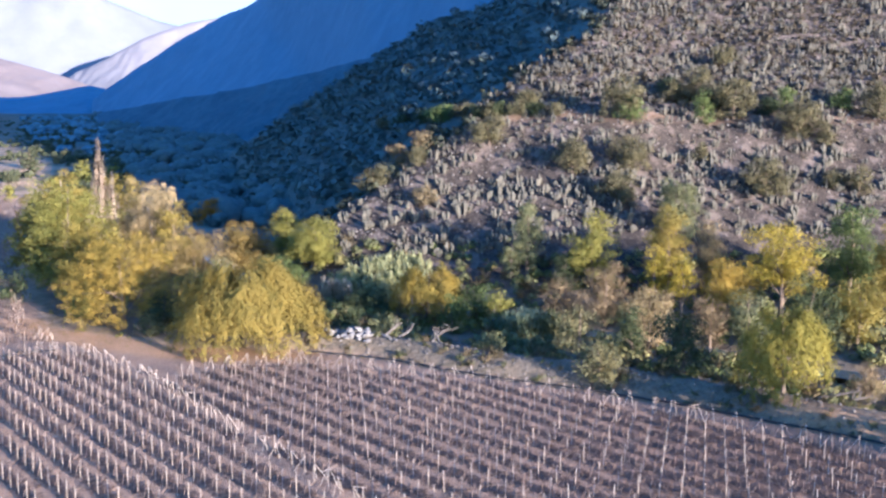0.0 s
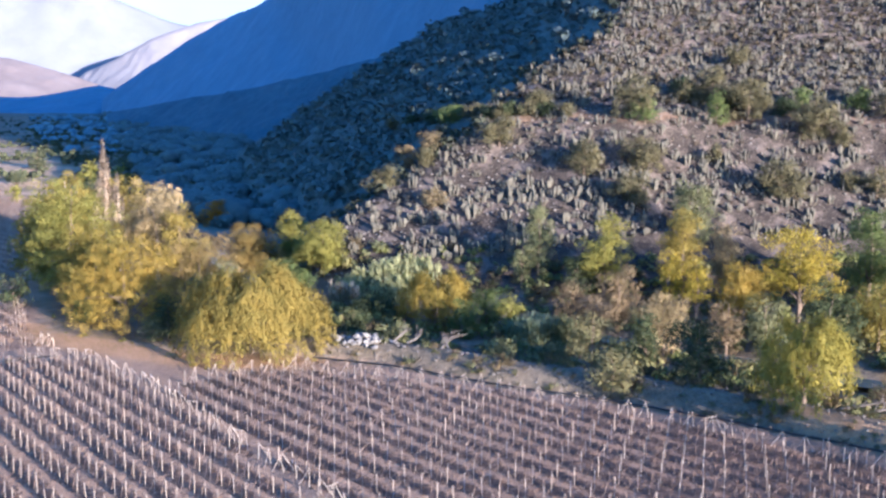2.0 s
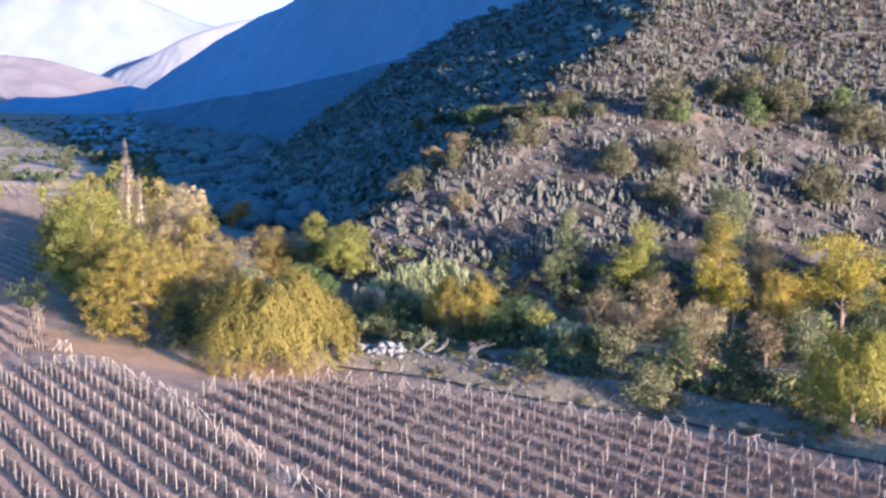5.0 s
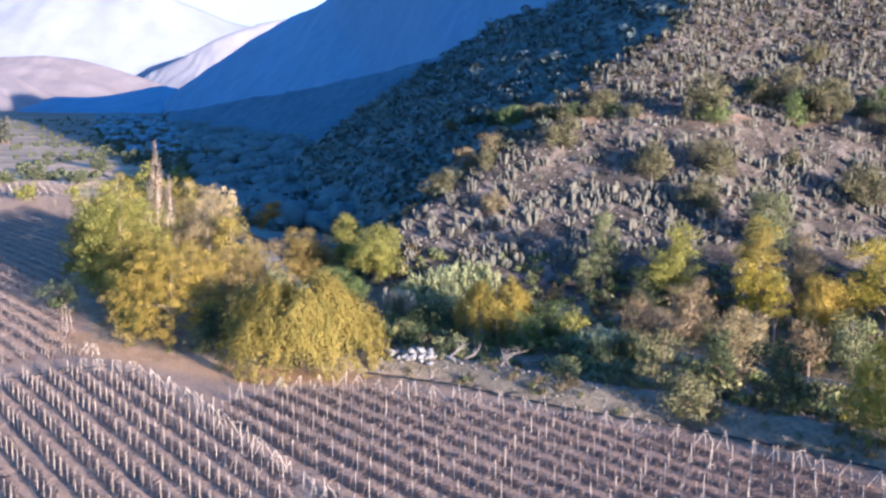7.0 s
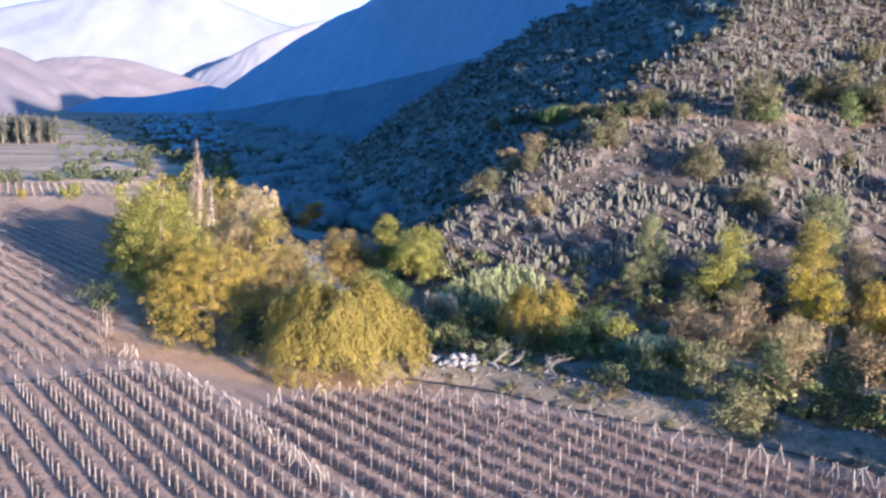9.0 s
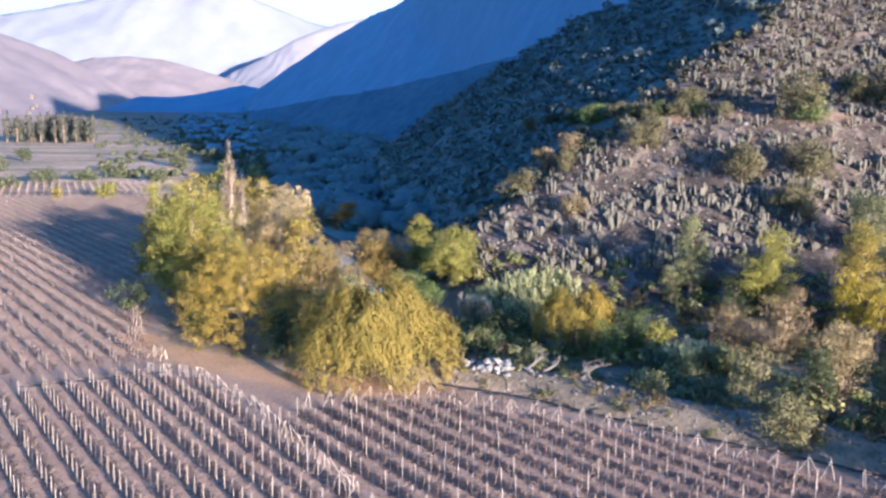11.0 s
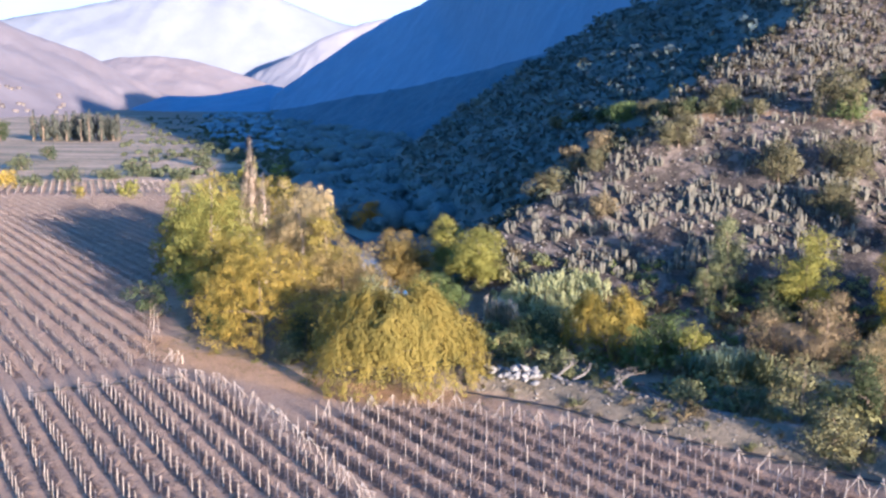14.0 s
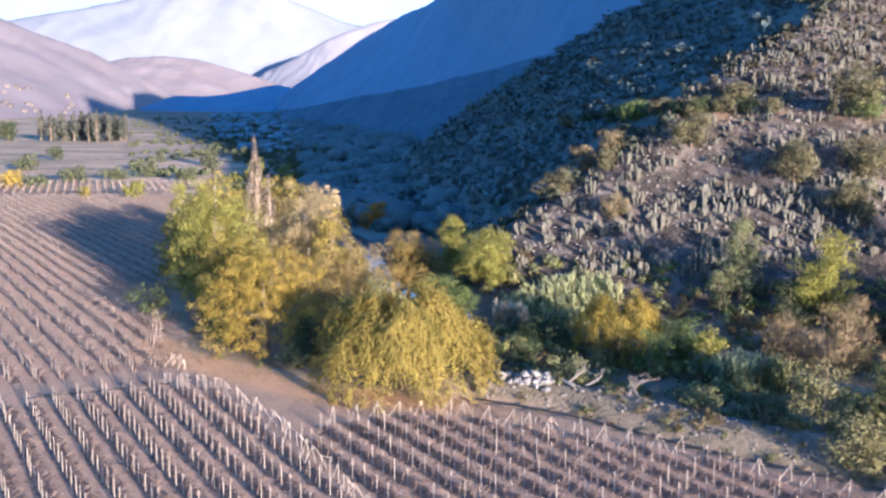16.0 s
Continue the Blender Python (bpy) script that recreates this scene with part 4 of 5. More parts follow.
riverside('tree', 'golden-green tree under the slope', 39.7, 173.5, 17.4, 4.1, OLIVE_GOLD)
riverside('tree', 'narrow bright yellow autumn tree', 36.8, 169.0, 12.7, 2.6, YELLOW)
riverside('tree', 'bright yellow autumn tree with hanging foliage', 40.5, 166.0, 11.6, 2.8, YELLOW)
riverside('tree', 'thin tree with brownish pink autumn leaves', 47.1, 174.9, 14.0, 3.8, BUFF)
riverside('tree', 'sparse gold and brown autumn tree', 48.5, 166.0, 11.3, 5.0, GOLD)
riverside('tree', 'spreading bright yellow autumn tree above a dark hollow', 56.8, 164.0, 17.3, 6.9, YELLOW)
riverside('tree', 'full dark green tree beside yellow ones', 71.3, 172.0, 19.2, 6.6, GREEN)
riverside('tree', 'yellow-green tree at the river edge', 64.0, 150.0, 10.5, 4.2, GROVE)
riverside('tree', 'olive tree with brown leaves on the bank', 73.8, 160.0, 17.5, 5.5, OLIVE_GOLD)
riverside('shrub', 'dull olive thicket on the river bank', 47.3, 150.0, 8.6, 4.1, GREYGREEN)
riverside('shrub', 'dark thicket in the shade below yellow trees', 56.8, 150.0, 10.4, 5.1, DARK)
riverside('shrub', 'brown twiggy thicket on the bank', 41.8, 152.0, 9.1, 3.6, RUST)
riverside('shrub', 'dark green thicket beside a pale tree', 27.6, 142.0, 7.8, 3.4, DARK)
riverside('bush', 'rounded grey-green bush at the track edge', 19.6, 121.6, 4.7, 3.8, BUSH)
riverside('bush', 'tall grey-green bush on the stony bank', 18.6, 133.0, 7.4, 3.2, BUSH)
riverside('bush', 'large dark green bush in the shade', 31.3, 126.0, 8.1, 4.9, DARK)
riverside('willow_tree', 'low spreading willow with yellow-green hanging branches', 40.6, 115.0, 9.8, 6.0, FRESH_GOLD)
riverside('shrub', 'brown bare twigs on the bank', 52.1, 118.0, 5.4, 3.0, RUST)
riverside('shrub', 'dark undergrowth between two willows', -43.5, 152.0, 6.6, 3.4, DARK)
riverside('shrub', 'green undergrowth at the foot of the golden willow', -59.9, 161.0, 4.3, 3.0, GREEN)
riverside('shrub', 'grey-green undergrowth beside the big willow', -44.8, 148.0, 3.1, 2.2, GREYGREEN)
riverside('shrub', 'low grey scrub on the stony bank', 6.9, 138.0, 2.8, 2.4, GREYGREEN)
riverside('shrub', 'low grey scrub on the stony bank', -8.2, 150.0, 3.6, 2.6, GREYGREEN)
riverside('shrub', 'low olive scrub on the stony bank', 14.5, 142.0, 4.1, 2.5, GREYGREEN)
riverside('shrub', 'low scrub with dry leaves near the rocks', -16.1, 160.0, 4.5, 3.3, DARK)

# ---- reeds and pampas ----
PAMPAS = leaves("dry_plume_blades", (0.36, 0.29, 0.20), (0.50, 0.42, 0.31), (0.62, 0.55, 0.43))

def reed_clump(label, x, y, h, r, leaf, n=260):
    """Tall stems with long blades that arch outward at their tips."""
    SEED[0] += 1
    rr = np.random.default_rng(SEED[0])
    ob = new("reed_clump")
    ob.location = (x, y, float(ground_height(x, y)) - 0.1)
    a, d = rr.uniform(0, 6.28, n), r * np.sqrt(rr.random(n))
    d = d * (1 - 0.45 * np.abs(np.sin(a)))
    V, F, SV, SF = [], [], [], []
    for k in range(n):
        b = np.array([math.cos(a[k]) * d[k], math.sin(a[k]) * d[k], float(ground_height(x + math.cos(a[k]) * d[k], y + math.sin(a[k]) * d[k])) - ob.location[2]])
        hh, lean = h * rr.uniform(0.6, 1.05), rr.uniform(0, 6.28)
        side = np.array([math.cos(lean), math.sin(lean), 0])
        w = np.array([-side[1], side[0], 0]) * rr.uniform(0.10, 0.2)
        for q in range(8):
            z0 = hh * rr.uniform(0.1, 1.0)
            turn = rr.uniform(0, 6.28)
            o = np.array([math.cos(turn), math.sin(turn), 0])
            p0 = b + side * 0.12 * z0 + (0, 0, z0)
            p1, p2 = p0 + o * 0.25 + (0, 0, 0.7), p0 + o * 0.7 + (0, 0, 1.0)
            w2 = np.cross(o, (0, 0, 1)) * 0.075
            i = len(V)
            V += [p0 - w2, p0 + w2, p1 + w2, p1 - w2, p2 + w2 * 0.2, p2 - w2 * 0.2]
            F += [(i, i + 1, i + 2, i + 3), (i + 3, i + 2, i + 4, i + 5)]
        i = len(SV)
        SV += [b - w * 0.4, b + w * 0.4, b + side * 0.12 * hh + w * 0.2 + (0, 0, hh), b + side * 0.12 * hh - w * 0.2 + (0, 0, hh)]
        SF += [(i, i + 1, i + 2, i + 3)]
    put("foliage", mesh_of("foliage", np.array(V), np.array(F)), leaf, ob)
    put("cane_stand", mesh_of("cane_stand", np.array(SV), np.array(SF)), GREYGREEN, ob, "grey-green canes below the leaves")
    return tagged(ob, label, "reeds", "river reeds")

reed_clump("dense stand of tall pale green reeds below the hill", -11.6, 190.7, 2.8, 10.2, REED, 560)
reed_clump("pale green reeds beside a larger stand", -20.1, 191.9, 2.7, 3.9, REED, 150)
reed_clump("dry pale pampas grass clump near the rocks", -19.9, 185, 5.0, 3.4, PAMPAS, 170)
reed_clump("grey-green giant reeds on the river bank", 13, 157, 3.8, 4.6, CANE_GREEN, 240)
reed_clump("low green reeds beside the stony bank", 17, 156, 4.0, 3.0, GREYGREEN, 110)

# ---- hillside shrubs ----
def hill_shrub(x, y, h, r, leaf):
    label = {LIME: "bright yellow-green shrub on the dry slope", GREEN: "leafy green shrub on the dry slope", DARK: "low dark shrub along the hillside bench", THORN: "brown-leaved thorny shrub on the slope"}.get(leaf, "rounded grey-green thorn tree on the cactus slope")
    tree("shrub", label, x, y, h * 1.0, r * 1.15, None, {GREYGREEN: SLOPE_SHRUB, LIME: FRESH}.get(leaf, leaf), 0.21, 0.03, 12, 0.9, group="hillside shrubs", category="shrub")

hill_shrub(39.6, 226.3, 9.8, 4.7, GREYGREEN)
hill_shrub(42.3, 224.6, 5.8, 3.0, LIME)
hill_shrub(59.9, 236.4, 9.6, 4.3, GREYGREEN)
hill_shrub(58.6, 227.2, 7.5, 2.3, LIME)
hill_shrub(66.0, 228.4, 10.3, 4.8, GREYGREEN)
hill_shrub(54.3, 238.3, 5.3, 3.0, GREYGREEN)
hill_shrub(78.3, 221.1, 9.6, 5.6, GREYGREEN)
hill_shrub(79.2, 232.2, 5.8, 2.5, LIME)
hill_shrub(91.3, 230.1, 5.2, 2.9, GREEN)
hill_shrub(97.9, 225.5, 8.9, 3.9, GREYGREEN)
hill_shrub(10.5, 228.3, 6.7, 4.3, GREYGREEN)
hill_shrub(-10.2, 235.6, 6.5, 2.6, THORN)
hill_shrub(-5.1, 234.8, 5.9, 2.8, THORN)
hill_shrub(-15.9, 228.0, 5.7, 3.7, GREYGREEN)
hill_shrub(-6.1, 229.3, 4.3, 2.7, GREYGREEN)
hill_shrub(27.8, 214.9, 7.6, 3.9, GREYGREEN)
hill_shrub(39.8, 213.4, 7.4, 4.5, GREYGREEN)
hill_shrub(35.8, 205.3, 6.7, 3.7, GREYGREEN)
hill_shrub(67.2, 206.4, 8.2, 4.9, GREYGREEN)
hill_shrub(81.8, 208.0, 4.3, 2.3, GREYGREEN)
hill_shrub(86.1, 205.5, 5.9, 2.5, GREYGREEN)
hill_shrub(-0.2, 253.3, 4.0, 4.5, LIME)
hill_shrub(26.2, 231.8, 3.4, 2.1, GREYGREEN)
hill_shrub(11.0, 238.4, 3.9, 2.4, GREYGREEN)
hill_shrub(-4.0, 214.4, 4.6, 2.6, THORN)
hill_shrub(71.7, 258.8, 5.3, 3.2, GREYGREEN)
hill_shrub(-15.6, 294.2, 2.6, 5.0, GREYGREEN)
hill_shrub(20.3, 239.9, 4.2, 2.7, GREYGREEN)
hill_shrub(83.7, 218.9, 5.1, 2.4, GREYGREEN)
hill_shrub(56.1, 216.9, 4.6, 1.9, GREYGREEN)

hill_shrub(5.2, 246.0, 3.6, 2.6, GREYGREEN)
hill_shrub(9.0, 241.3, 3.0, 2.4, DARK)
hill_shrub(13.4, 238.7, 3.4, 2.8, DARK)
hill_shrub(17.5, 237.2, 3.0, 2.6, GREYGREEN)
hill_shrub(21.8, 236.0, 3.0, 2.4, DARK)
hill_shrub(-4.8, 264.8, 3.6, 3.0, DARK)
hill_shrub(-10.8, 280.7, 3.4, 3.0, DARK)
hill_shrub(53.8, 242.1, 4.5, 3.2, DARK)
hill_shrub(64.9, 235.1, 4.5, 3.2, DARK)
hill_shrub(74.4, 229.4, 4.2, 3.0, DARK)

# ---- far fields to the left ----
def field_shrub(x, y, h, r, leaf):
    tree("shrub", "rounded field-edge tree among dry meadows", x, y, h, r, None, FIELD if leaf is GREYGREEN else leaf, 0.6, 0.03, 9, 0.9, group="field trees", category="tree")

field_shrub(-323.4, 553.7, 8.7, 5.6, DARK)
field_shrub(-291.7, 475.8, 8.4, 7.3, GREYGREEN)
field_shrub(-219.1, 529.0, 14.1, 8.1, GREYGREEN)
field_shrub(-219.5, 577.4, 8.0, 3.0, GREYGREEN)
field_shrub(-161.5, 445.8, 10.5, 5.9, LIME)
field_shrub(-152.6, 458.0, 9.1, 4.7, LIME)
field_shrub(-242.8, 387.5, 7.4, 5.4, GOLD)
field_shrub(-172.2, 353.1, 7.3, 4.8, LIME)
field_shrub(-154.2, 352.1, 6.1, 3.7, LIME)
field_shrub(-137.9, 389.1, 6.8, 6.0, GREYGREEN)
field_shrub(-189.6, 350.2, 4.4, 3.0, OLIVE_GOLD)
field_shrub(-220.9, 431.0, 4.8, 7.8, GREYGREEN)
field_shrub(-232.8, 416.8, 5.8, 7.7, GREYGREEN)
field_shrub(-236.8, 393.7, 4.6, 6.2, GREYGREEN)
field_shrub(-216.3, 450.9, 5.6, 8.1, GREYGREEN)
field_shrub(-185.1, 424.6, 5.6, 6.2, GREYGREEN)
field_shrub(-504.9, 782.1, 18.6, 12.9, DARK)
field_shrub(-261.2, 558.3, 8.0, 3.7, GREYGREEN)
for k in range(40):
    fx, fy = -482 + k * 1.85 + rng.normal(0, 0.6), 800 + rng.normal(0, 9)
    tree("poplar_tree", "tall narrow grey-green poplar in a windbreak row", fx, fy, rng.uniform(17, 27), rng.uniform(4.6, 6.4), None, WINDBREAK, 0.8, 0.02, 9, 1.7, spire=0.5, group="poplar windbreak")

# ---- cacti ----
def stem_shape(h, w, sides, lean, arm):
    """One upright column with a rounded tip, and an elbowed side arm on some."""
    parts = [tube([(0, 0, -0.3), (lean * 0.8, 0, h * 0.5), (lean, 0, h * 0.93), (lean, 0, h)], [w * 0.85, w, w * 0.85, 0.01], sides)]
    if arm:
        z0 = h * 0.4
        parts.append(tube([(lean * 0.5, 0, z0), (lean * 0.5 + 0.52, 0.1, z0 + 0.2), (lean * 0.5 + 0.55, 0.1, z0 + h * 0.33), (lean * 0.5 + 0.55, 0.1, z0 + h * 0.38)], [w * 0.7, w * 0.8, w * 0.75, 0.01], sides))
    return joined(*parts)

def cactus_shape(seed, stems, sides=4):
    """A clump of upright columns that spread a little from one foot."""
    r = np.random.default_rng(seed)
    parts = []
    for k in range(stems):
        a, d = r.uniform(0, 6.28), 1.0 * math.sqrt(r.random())
        V, F = stem_shape(r.uniform(0.8, 2.6) * (1.1 - 0.3 * d), r.uniform(0.17, 0.24), sides, 0.4 * d, r.random() < 0.25)
        parts.append(tiled(V, F, np.array([[math.cos(a) * d, math.sin(a) * d, 0]]), np.array([a]), np.ones(1)))
    return joined(*parts)

STEMS = [mesh_of("stem", *stem_shape(h, w, 6, lean, arm)) for h, w, lean, arm in ((0.9, 0.20, 0.25, False), (1.5, 0.24, 0.3, True), (2.1, 0.24, 0.35, False), (2.7, 0.25, 0.2, True), (1.7, 0.24, 0.45, False))]

def cactus(x, y, s):
    ob = new("cactus")
    ob.matrix_basis = pose(x, y, float(ground_height(x, y)) - 0.1, 0, 0, cr.uniform(0, 360)) @ Matrix.Diagonal((s, s, s * cr.uniform(0.85, 1.2), 1))
    for k in range(int(cr.integers(8, 14))):
        stem = put("stem", STEMS[int(cr.integers(5))], CACTUS, ob, soft_shade=True)
        a, d = cr.uniform(0, 6.28), 1.0 * math.sqrt(cr.random())
        stem.matrix_basis = pose(math.cos(a) * d, math.sin(a) * d, 0, cr.normal(0, 3), cr.normal(0, 3), math.degrees(a))
    return tagged(ob, "clump of grey-green columnar cactus on the stony slope", "cactus", "columnar cacti")

def slope_points(n, x0, x1, y0, y1, gap, r, test):
    pts = np.c_[r.uniform(x0, x1, n), r.uniform(y0, y1, n)]
    h = hill_height(pts[:, 0], pts[:, 1])
    pts = pts[test(pts[:, 0], pts[:, 1], h)]
    cell, keep = {}, []
    for p in pts:
        key = (int(p[0] // gap), int(p[1] // gap))
        if not any((key[0] + i, key[1] + j) in cell and math.hypot(*(p - cell[(key[0] + i, key[1] + j)])) < gap for i in (-1, 0, 1) for j in (-1, 0, 1)):
            cell[key] = p
            keep.append(p)
    return np.array(keep)

def turn_of_slope(x, y):
    """Above zero on the face towards the vineyard, below it on the flank towards the valley."""
    return left_of(x, y) - front_of(x, y)

def sunny(x, y, h):
    d = y - base_of(x)
    return (h > 4.5) & (x < 0.47 * y + 12) & (turn_of_slope(x, y) > -1 + 0.06 * np.clip(y - 262, 0, 60)) & (x > -40) & ((d < 35) | (d > 39))

cr = np.random.default_rng(21)
CACTI = [cactus_shape(k, 8 + k % 4, 3) for k in range(7)]
near = slope_points(26000, -36, 120, 196, 262, 2.05, cr, sunny)
far = slope_points(30000, -36, 175, 262, 372, 2.9, cr, sunny)
near = near[((near[:, 0] > -12) | (cr.random(len(near)) < 0.5)) & (ripple(near[:, 0], near[:, 1], 13) + cr.normal(0, 0.3, len(near)) > -0.3)]
far = far[ripple(far[:, 0], far[:, 1], 15) + cr.normal(0, 0.35, len(far)) > -0.45]
order = np.argsort(near[:, 1])
for p in near[order[:300]]:
    cactus(p[0], p[1], cr.uniform(0.42, 0.98))
rest = np.concatenate([near[order[300:]], far])
shapes = []
for k in range(7):
    some = rest[k::7]
    P = np.c_[some, ground_height(some[:, 0], some[:, 1]) - 0.1]
    s = cr.uniform(0.4, 1.1, len(some)) * np.where(some[:, 1] > 262, 1.1, 1.0)
    shapes.append(tiled(*CACTI[k], P, cr.uniform(0, 6.28, len(some)), np.c_[s, s, s * cr.uniform(0.85, 1.15, len(some))]))
tagged(put("cactus_slope", mesh_of("cactus_slope", *joined(*shapes)), CACTUS), "hundreds of columnar cacti covering the dry hillside", "cacti", "columnar cacti", "stuff")

# ---- low scrub, shaded scrub and valley woods ----
def clump_shape(seed, n, flat=0.75, size=0.34, twiggy=False):
    """A rounded mound of leaves about one metre in radius."""
    r = np.random.default_rng(seed)
    lobes = [((r.uniform(-0.45, 0.45), r.uniform(-0.45, 0.45), 0.45 + r.uniform(-0.1, 0.25)), (r.uniform(0.4, 0.6), r.uniform(0.4, 0.6), flat * r.uniform(0.45, 0.7))) for _ in range(4)]
    P, N = crown_points(lobes, n, r)
    return twig_quads(P, N, size, r) if twiggy else leaf_quads(P, N, size, r, 1.5)

def scrub(name, label, pts, sizes, leaf, category, n=70, size=0.34, sink=0.1, twiggy=False, tall=1.0):
    shapes = []
    for k in range(4):
        some, s = pts[k::4], sizes[k::4]
        if len(some):
            P = np.c_[some, ground_height(some[:, 0], some[:, 1]) - sink]
            V, F, N = clump_shape(60 + k, n, 0.8, size, twiggy)
            turns = cr.uniform(0, 6.28, len(some))
            TN, _ = tiled(N, F, np.zeros((len(some), 3)), turns, np.ones(len(some)))
            if tall < 1:
                TN = TN + (0, 0, 0.7)
                TN = TN / np.linalg.norm(TN, axis=1)[:, None]
            shapes.append((*tiled(V, F, P, turns, np.c_[s, s, s * cr.uniform(0.75, 1.2, len(some)) * tall]), TN))
    return tagged(put(name, foliage_mesh(name, shapes), leaf), label, category, kind="stuff")

pts = slope_points(14000, -36, 160, 197, 372, 2.1, cr, sunny)
scrub("dry_scrub", "low dry grey-brown bushes between the cacti", pts, cr.uniform(0.3, 0.95, len(pts)), DRY, "scrub", 26, 0.34, 0.05, True)

BROWN_SCRUB = leaves("brown_scrub_twigs", (0.035, 0.03, 0.02), (0.062, 0.052, 0.034), (0.095, 0.08, 0.054), 0.15)
pts = slope_points(34000, -36, 175, 238, 372, 1.7, cr, sunny)
scrub("slope_scrub", "low brown bushes among the cacti of the upper slope", pts, 0.55 + 1.1 * cr.random(len(pts)) ** 2, BROWN_SCRUB, "scrub", 24, 0.42, 0.1)

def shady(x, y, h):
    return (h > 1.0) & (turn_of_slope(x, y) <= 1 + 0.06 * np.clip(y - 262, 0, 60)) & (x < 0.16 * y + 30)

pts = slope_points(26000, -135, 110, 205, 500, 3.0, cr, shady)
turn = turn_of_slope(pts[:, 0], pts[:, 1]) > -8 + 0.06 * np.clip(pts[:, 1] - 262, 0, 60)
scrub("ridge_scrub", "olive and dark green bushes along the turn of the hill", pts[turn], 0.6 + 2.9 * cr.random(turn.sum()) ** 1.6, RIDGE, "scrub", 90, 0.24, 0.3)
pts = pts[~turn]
# Past the turn the same scrub takes the blue-grey shade colour.
scrub("shaded_scrub", "dense dark scrub on the shaded flank of the hill", pts, 0.9 + 3.6 * cr.random(len(pts)) ** 1.8, SHADED_FLANK, "scrub", 62, 0.30, 0.3, False, 0.85)

def canopy_shape(seed, lobes=4):
    """A far tree crown: several uneven, knobbly lobes grown together."""
    r = np.random.default_rng(seed)
    parts = []
    for k in range(lobes):
        bm = bmesh.new()
        bmesh.ops.create_icosphere(bm, subdivisions=2 if k < lobes // 3 else 1, radius=1.0)
        V = np.array([v.co[:] for v in bm.verts])
        F = np.array([[v.index for v in f.verts] for f in bm.faces])
        bm.free()
        V = V * (1 + r.normal(0, 0.10, (len(V), 1)) + 0.12 * np.sin(V[:, :1] * 5 + k) * np.cos(V[:, 1:2] * 6 + k * 2))
        a, d = r.uniform(0, 6.28), (0.15 if k == 0 else r.uniform(0.35, 0.6))
        parts.append((V * r.uniform(0.4, 0.62) * np.array([1, 1, r.uniform(0.7, 1.0)]) + (math.cos(a) * d, math.sin(a) * d, 0.35 + r.uniform(0, 0.35)), F))
    return joined(*parts)

# Blue-grey crowns: shade and haze of the valley put into the base colour.
SHADED_CROWNS = surface("shaded_blue_crowns", (0.068, 0.095, 0.10), (0.108, 0.142, 0.142), (0.16, 0.198, 0.182), 0.02, 0.8, bump=0.8, dist=0.7)

# Paler, bluer copy for far crowns, with distance haze in the base colour.
HAZE_CROWNS = surface("hazy_wood_crowns", (0.11, 0.165, 0.20), (0.16, 0.225, 0.265), (0.21, 0.28, 0.31), 0.01, 0.4, bump=0.8, dist=1.0)

def canopies(name, label, pts, sizes, leaf, category, tall=0.7, lobes=4):
    shapes = []
    for k in range(5):
        some, sz = pts[k::5], sizes[k::5]
        if len(some):
            P = np.c_[some, ground_height(some[:, 0], some[:, 1]) - 0.5]
            shapes.append(tiled(*canopy_shape(80 + k, lobes), P, cr.uniform(0, 6.28, len(some)), np.c_[sz, sz, sz * cr.uniform(0.75, 1.25, len(some)) * tall]))
    return tagged(put(name, mesh_of(name, *joined(*shapes)), leaf, soft_shade=True), label, category, kind="stuff")

vr = np.random.default_rng(33)
dist, az = 225 + 1500 * vr.random(5200) ** 1.6, np.radians(-27 + 32 * vr.random(5200))
X, Y = dist * np.sin(az), dist * np.cos(az)
s_bank = line_distance(X, Y, BANK)
wood = (s_bank > 8) & (hill_height(X, Y) < 3) & (np.abs(line_distance(X, Y, RIVER)) > 6) & (ripple(X * 0.4, Y, 90) + ripple(X + 500, Y, 60) * 0.5 > -0.35) & (Y > 292) & (X > -108 - 0.35 * np.clip(Y - 290, 0, 130) - 0.75 * np.clip(Y - 480, 0, 2000))
# Trees in sun take plain leaf colour, those in shade the blue-grey copy.
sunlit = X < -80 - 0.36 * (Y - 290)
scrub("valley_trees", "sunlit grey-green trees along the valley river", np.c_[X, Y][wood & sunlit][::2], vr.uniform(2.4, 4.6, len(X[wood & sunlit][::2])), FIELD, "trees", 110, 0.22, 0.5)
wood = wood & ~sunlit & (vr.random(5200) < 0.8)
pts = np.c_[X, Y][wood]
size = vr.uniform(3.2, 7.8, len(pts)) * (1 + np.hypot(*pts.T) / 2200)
canopies("valley_woods", "dark riverside woods filling the shaded valley floor", pts, size, SHADED_CROWNS, "woods", 0.85)
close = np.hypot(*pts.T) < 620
scrub("wood_leaves", "loose outer foliage of the dark riverside woods", pts[close], size[close], SHADED_WOOD, "woods", 90, 0.15, 0.5, False, 0.85)
u, v = vr.random(3600), vr.random(3600)
dist, az2 = 520 + 1300 * u ** 0.8, np.radians(-31 + 24 * v)
X2, Y2 = dist * np.sin(az2), dist * np.cos(az2)
back = (line_distance(X2, Y2, BANK) > 8) & (hill_height(X2, Y2) < 3) & (ripple(X2 * 0.3, Y2, 130) + 0.5 * ripple(X2 * 0.5, Y2 + 400, 70) > 0.0) & (X2 > -112 - 0.6 * np.clip(Y2 - 430, 0, 2000))
pts = np.c_[X2, Y2][back]
pts = pts[vr.random(len(pts)) < 0.7]
canopies("far_woods", "dark woods and hedges up the shaded valley", pts, vr.uniform(3.5, 8.0, len(pts)), HAZE_CROWNS, "woods", 0.75, 3)
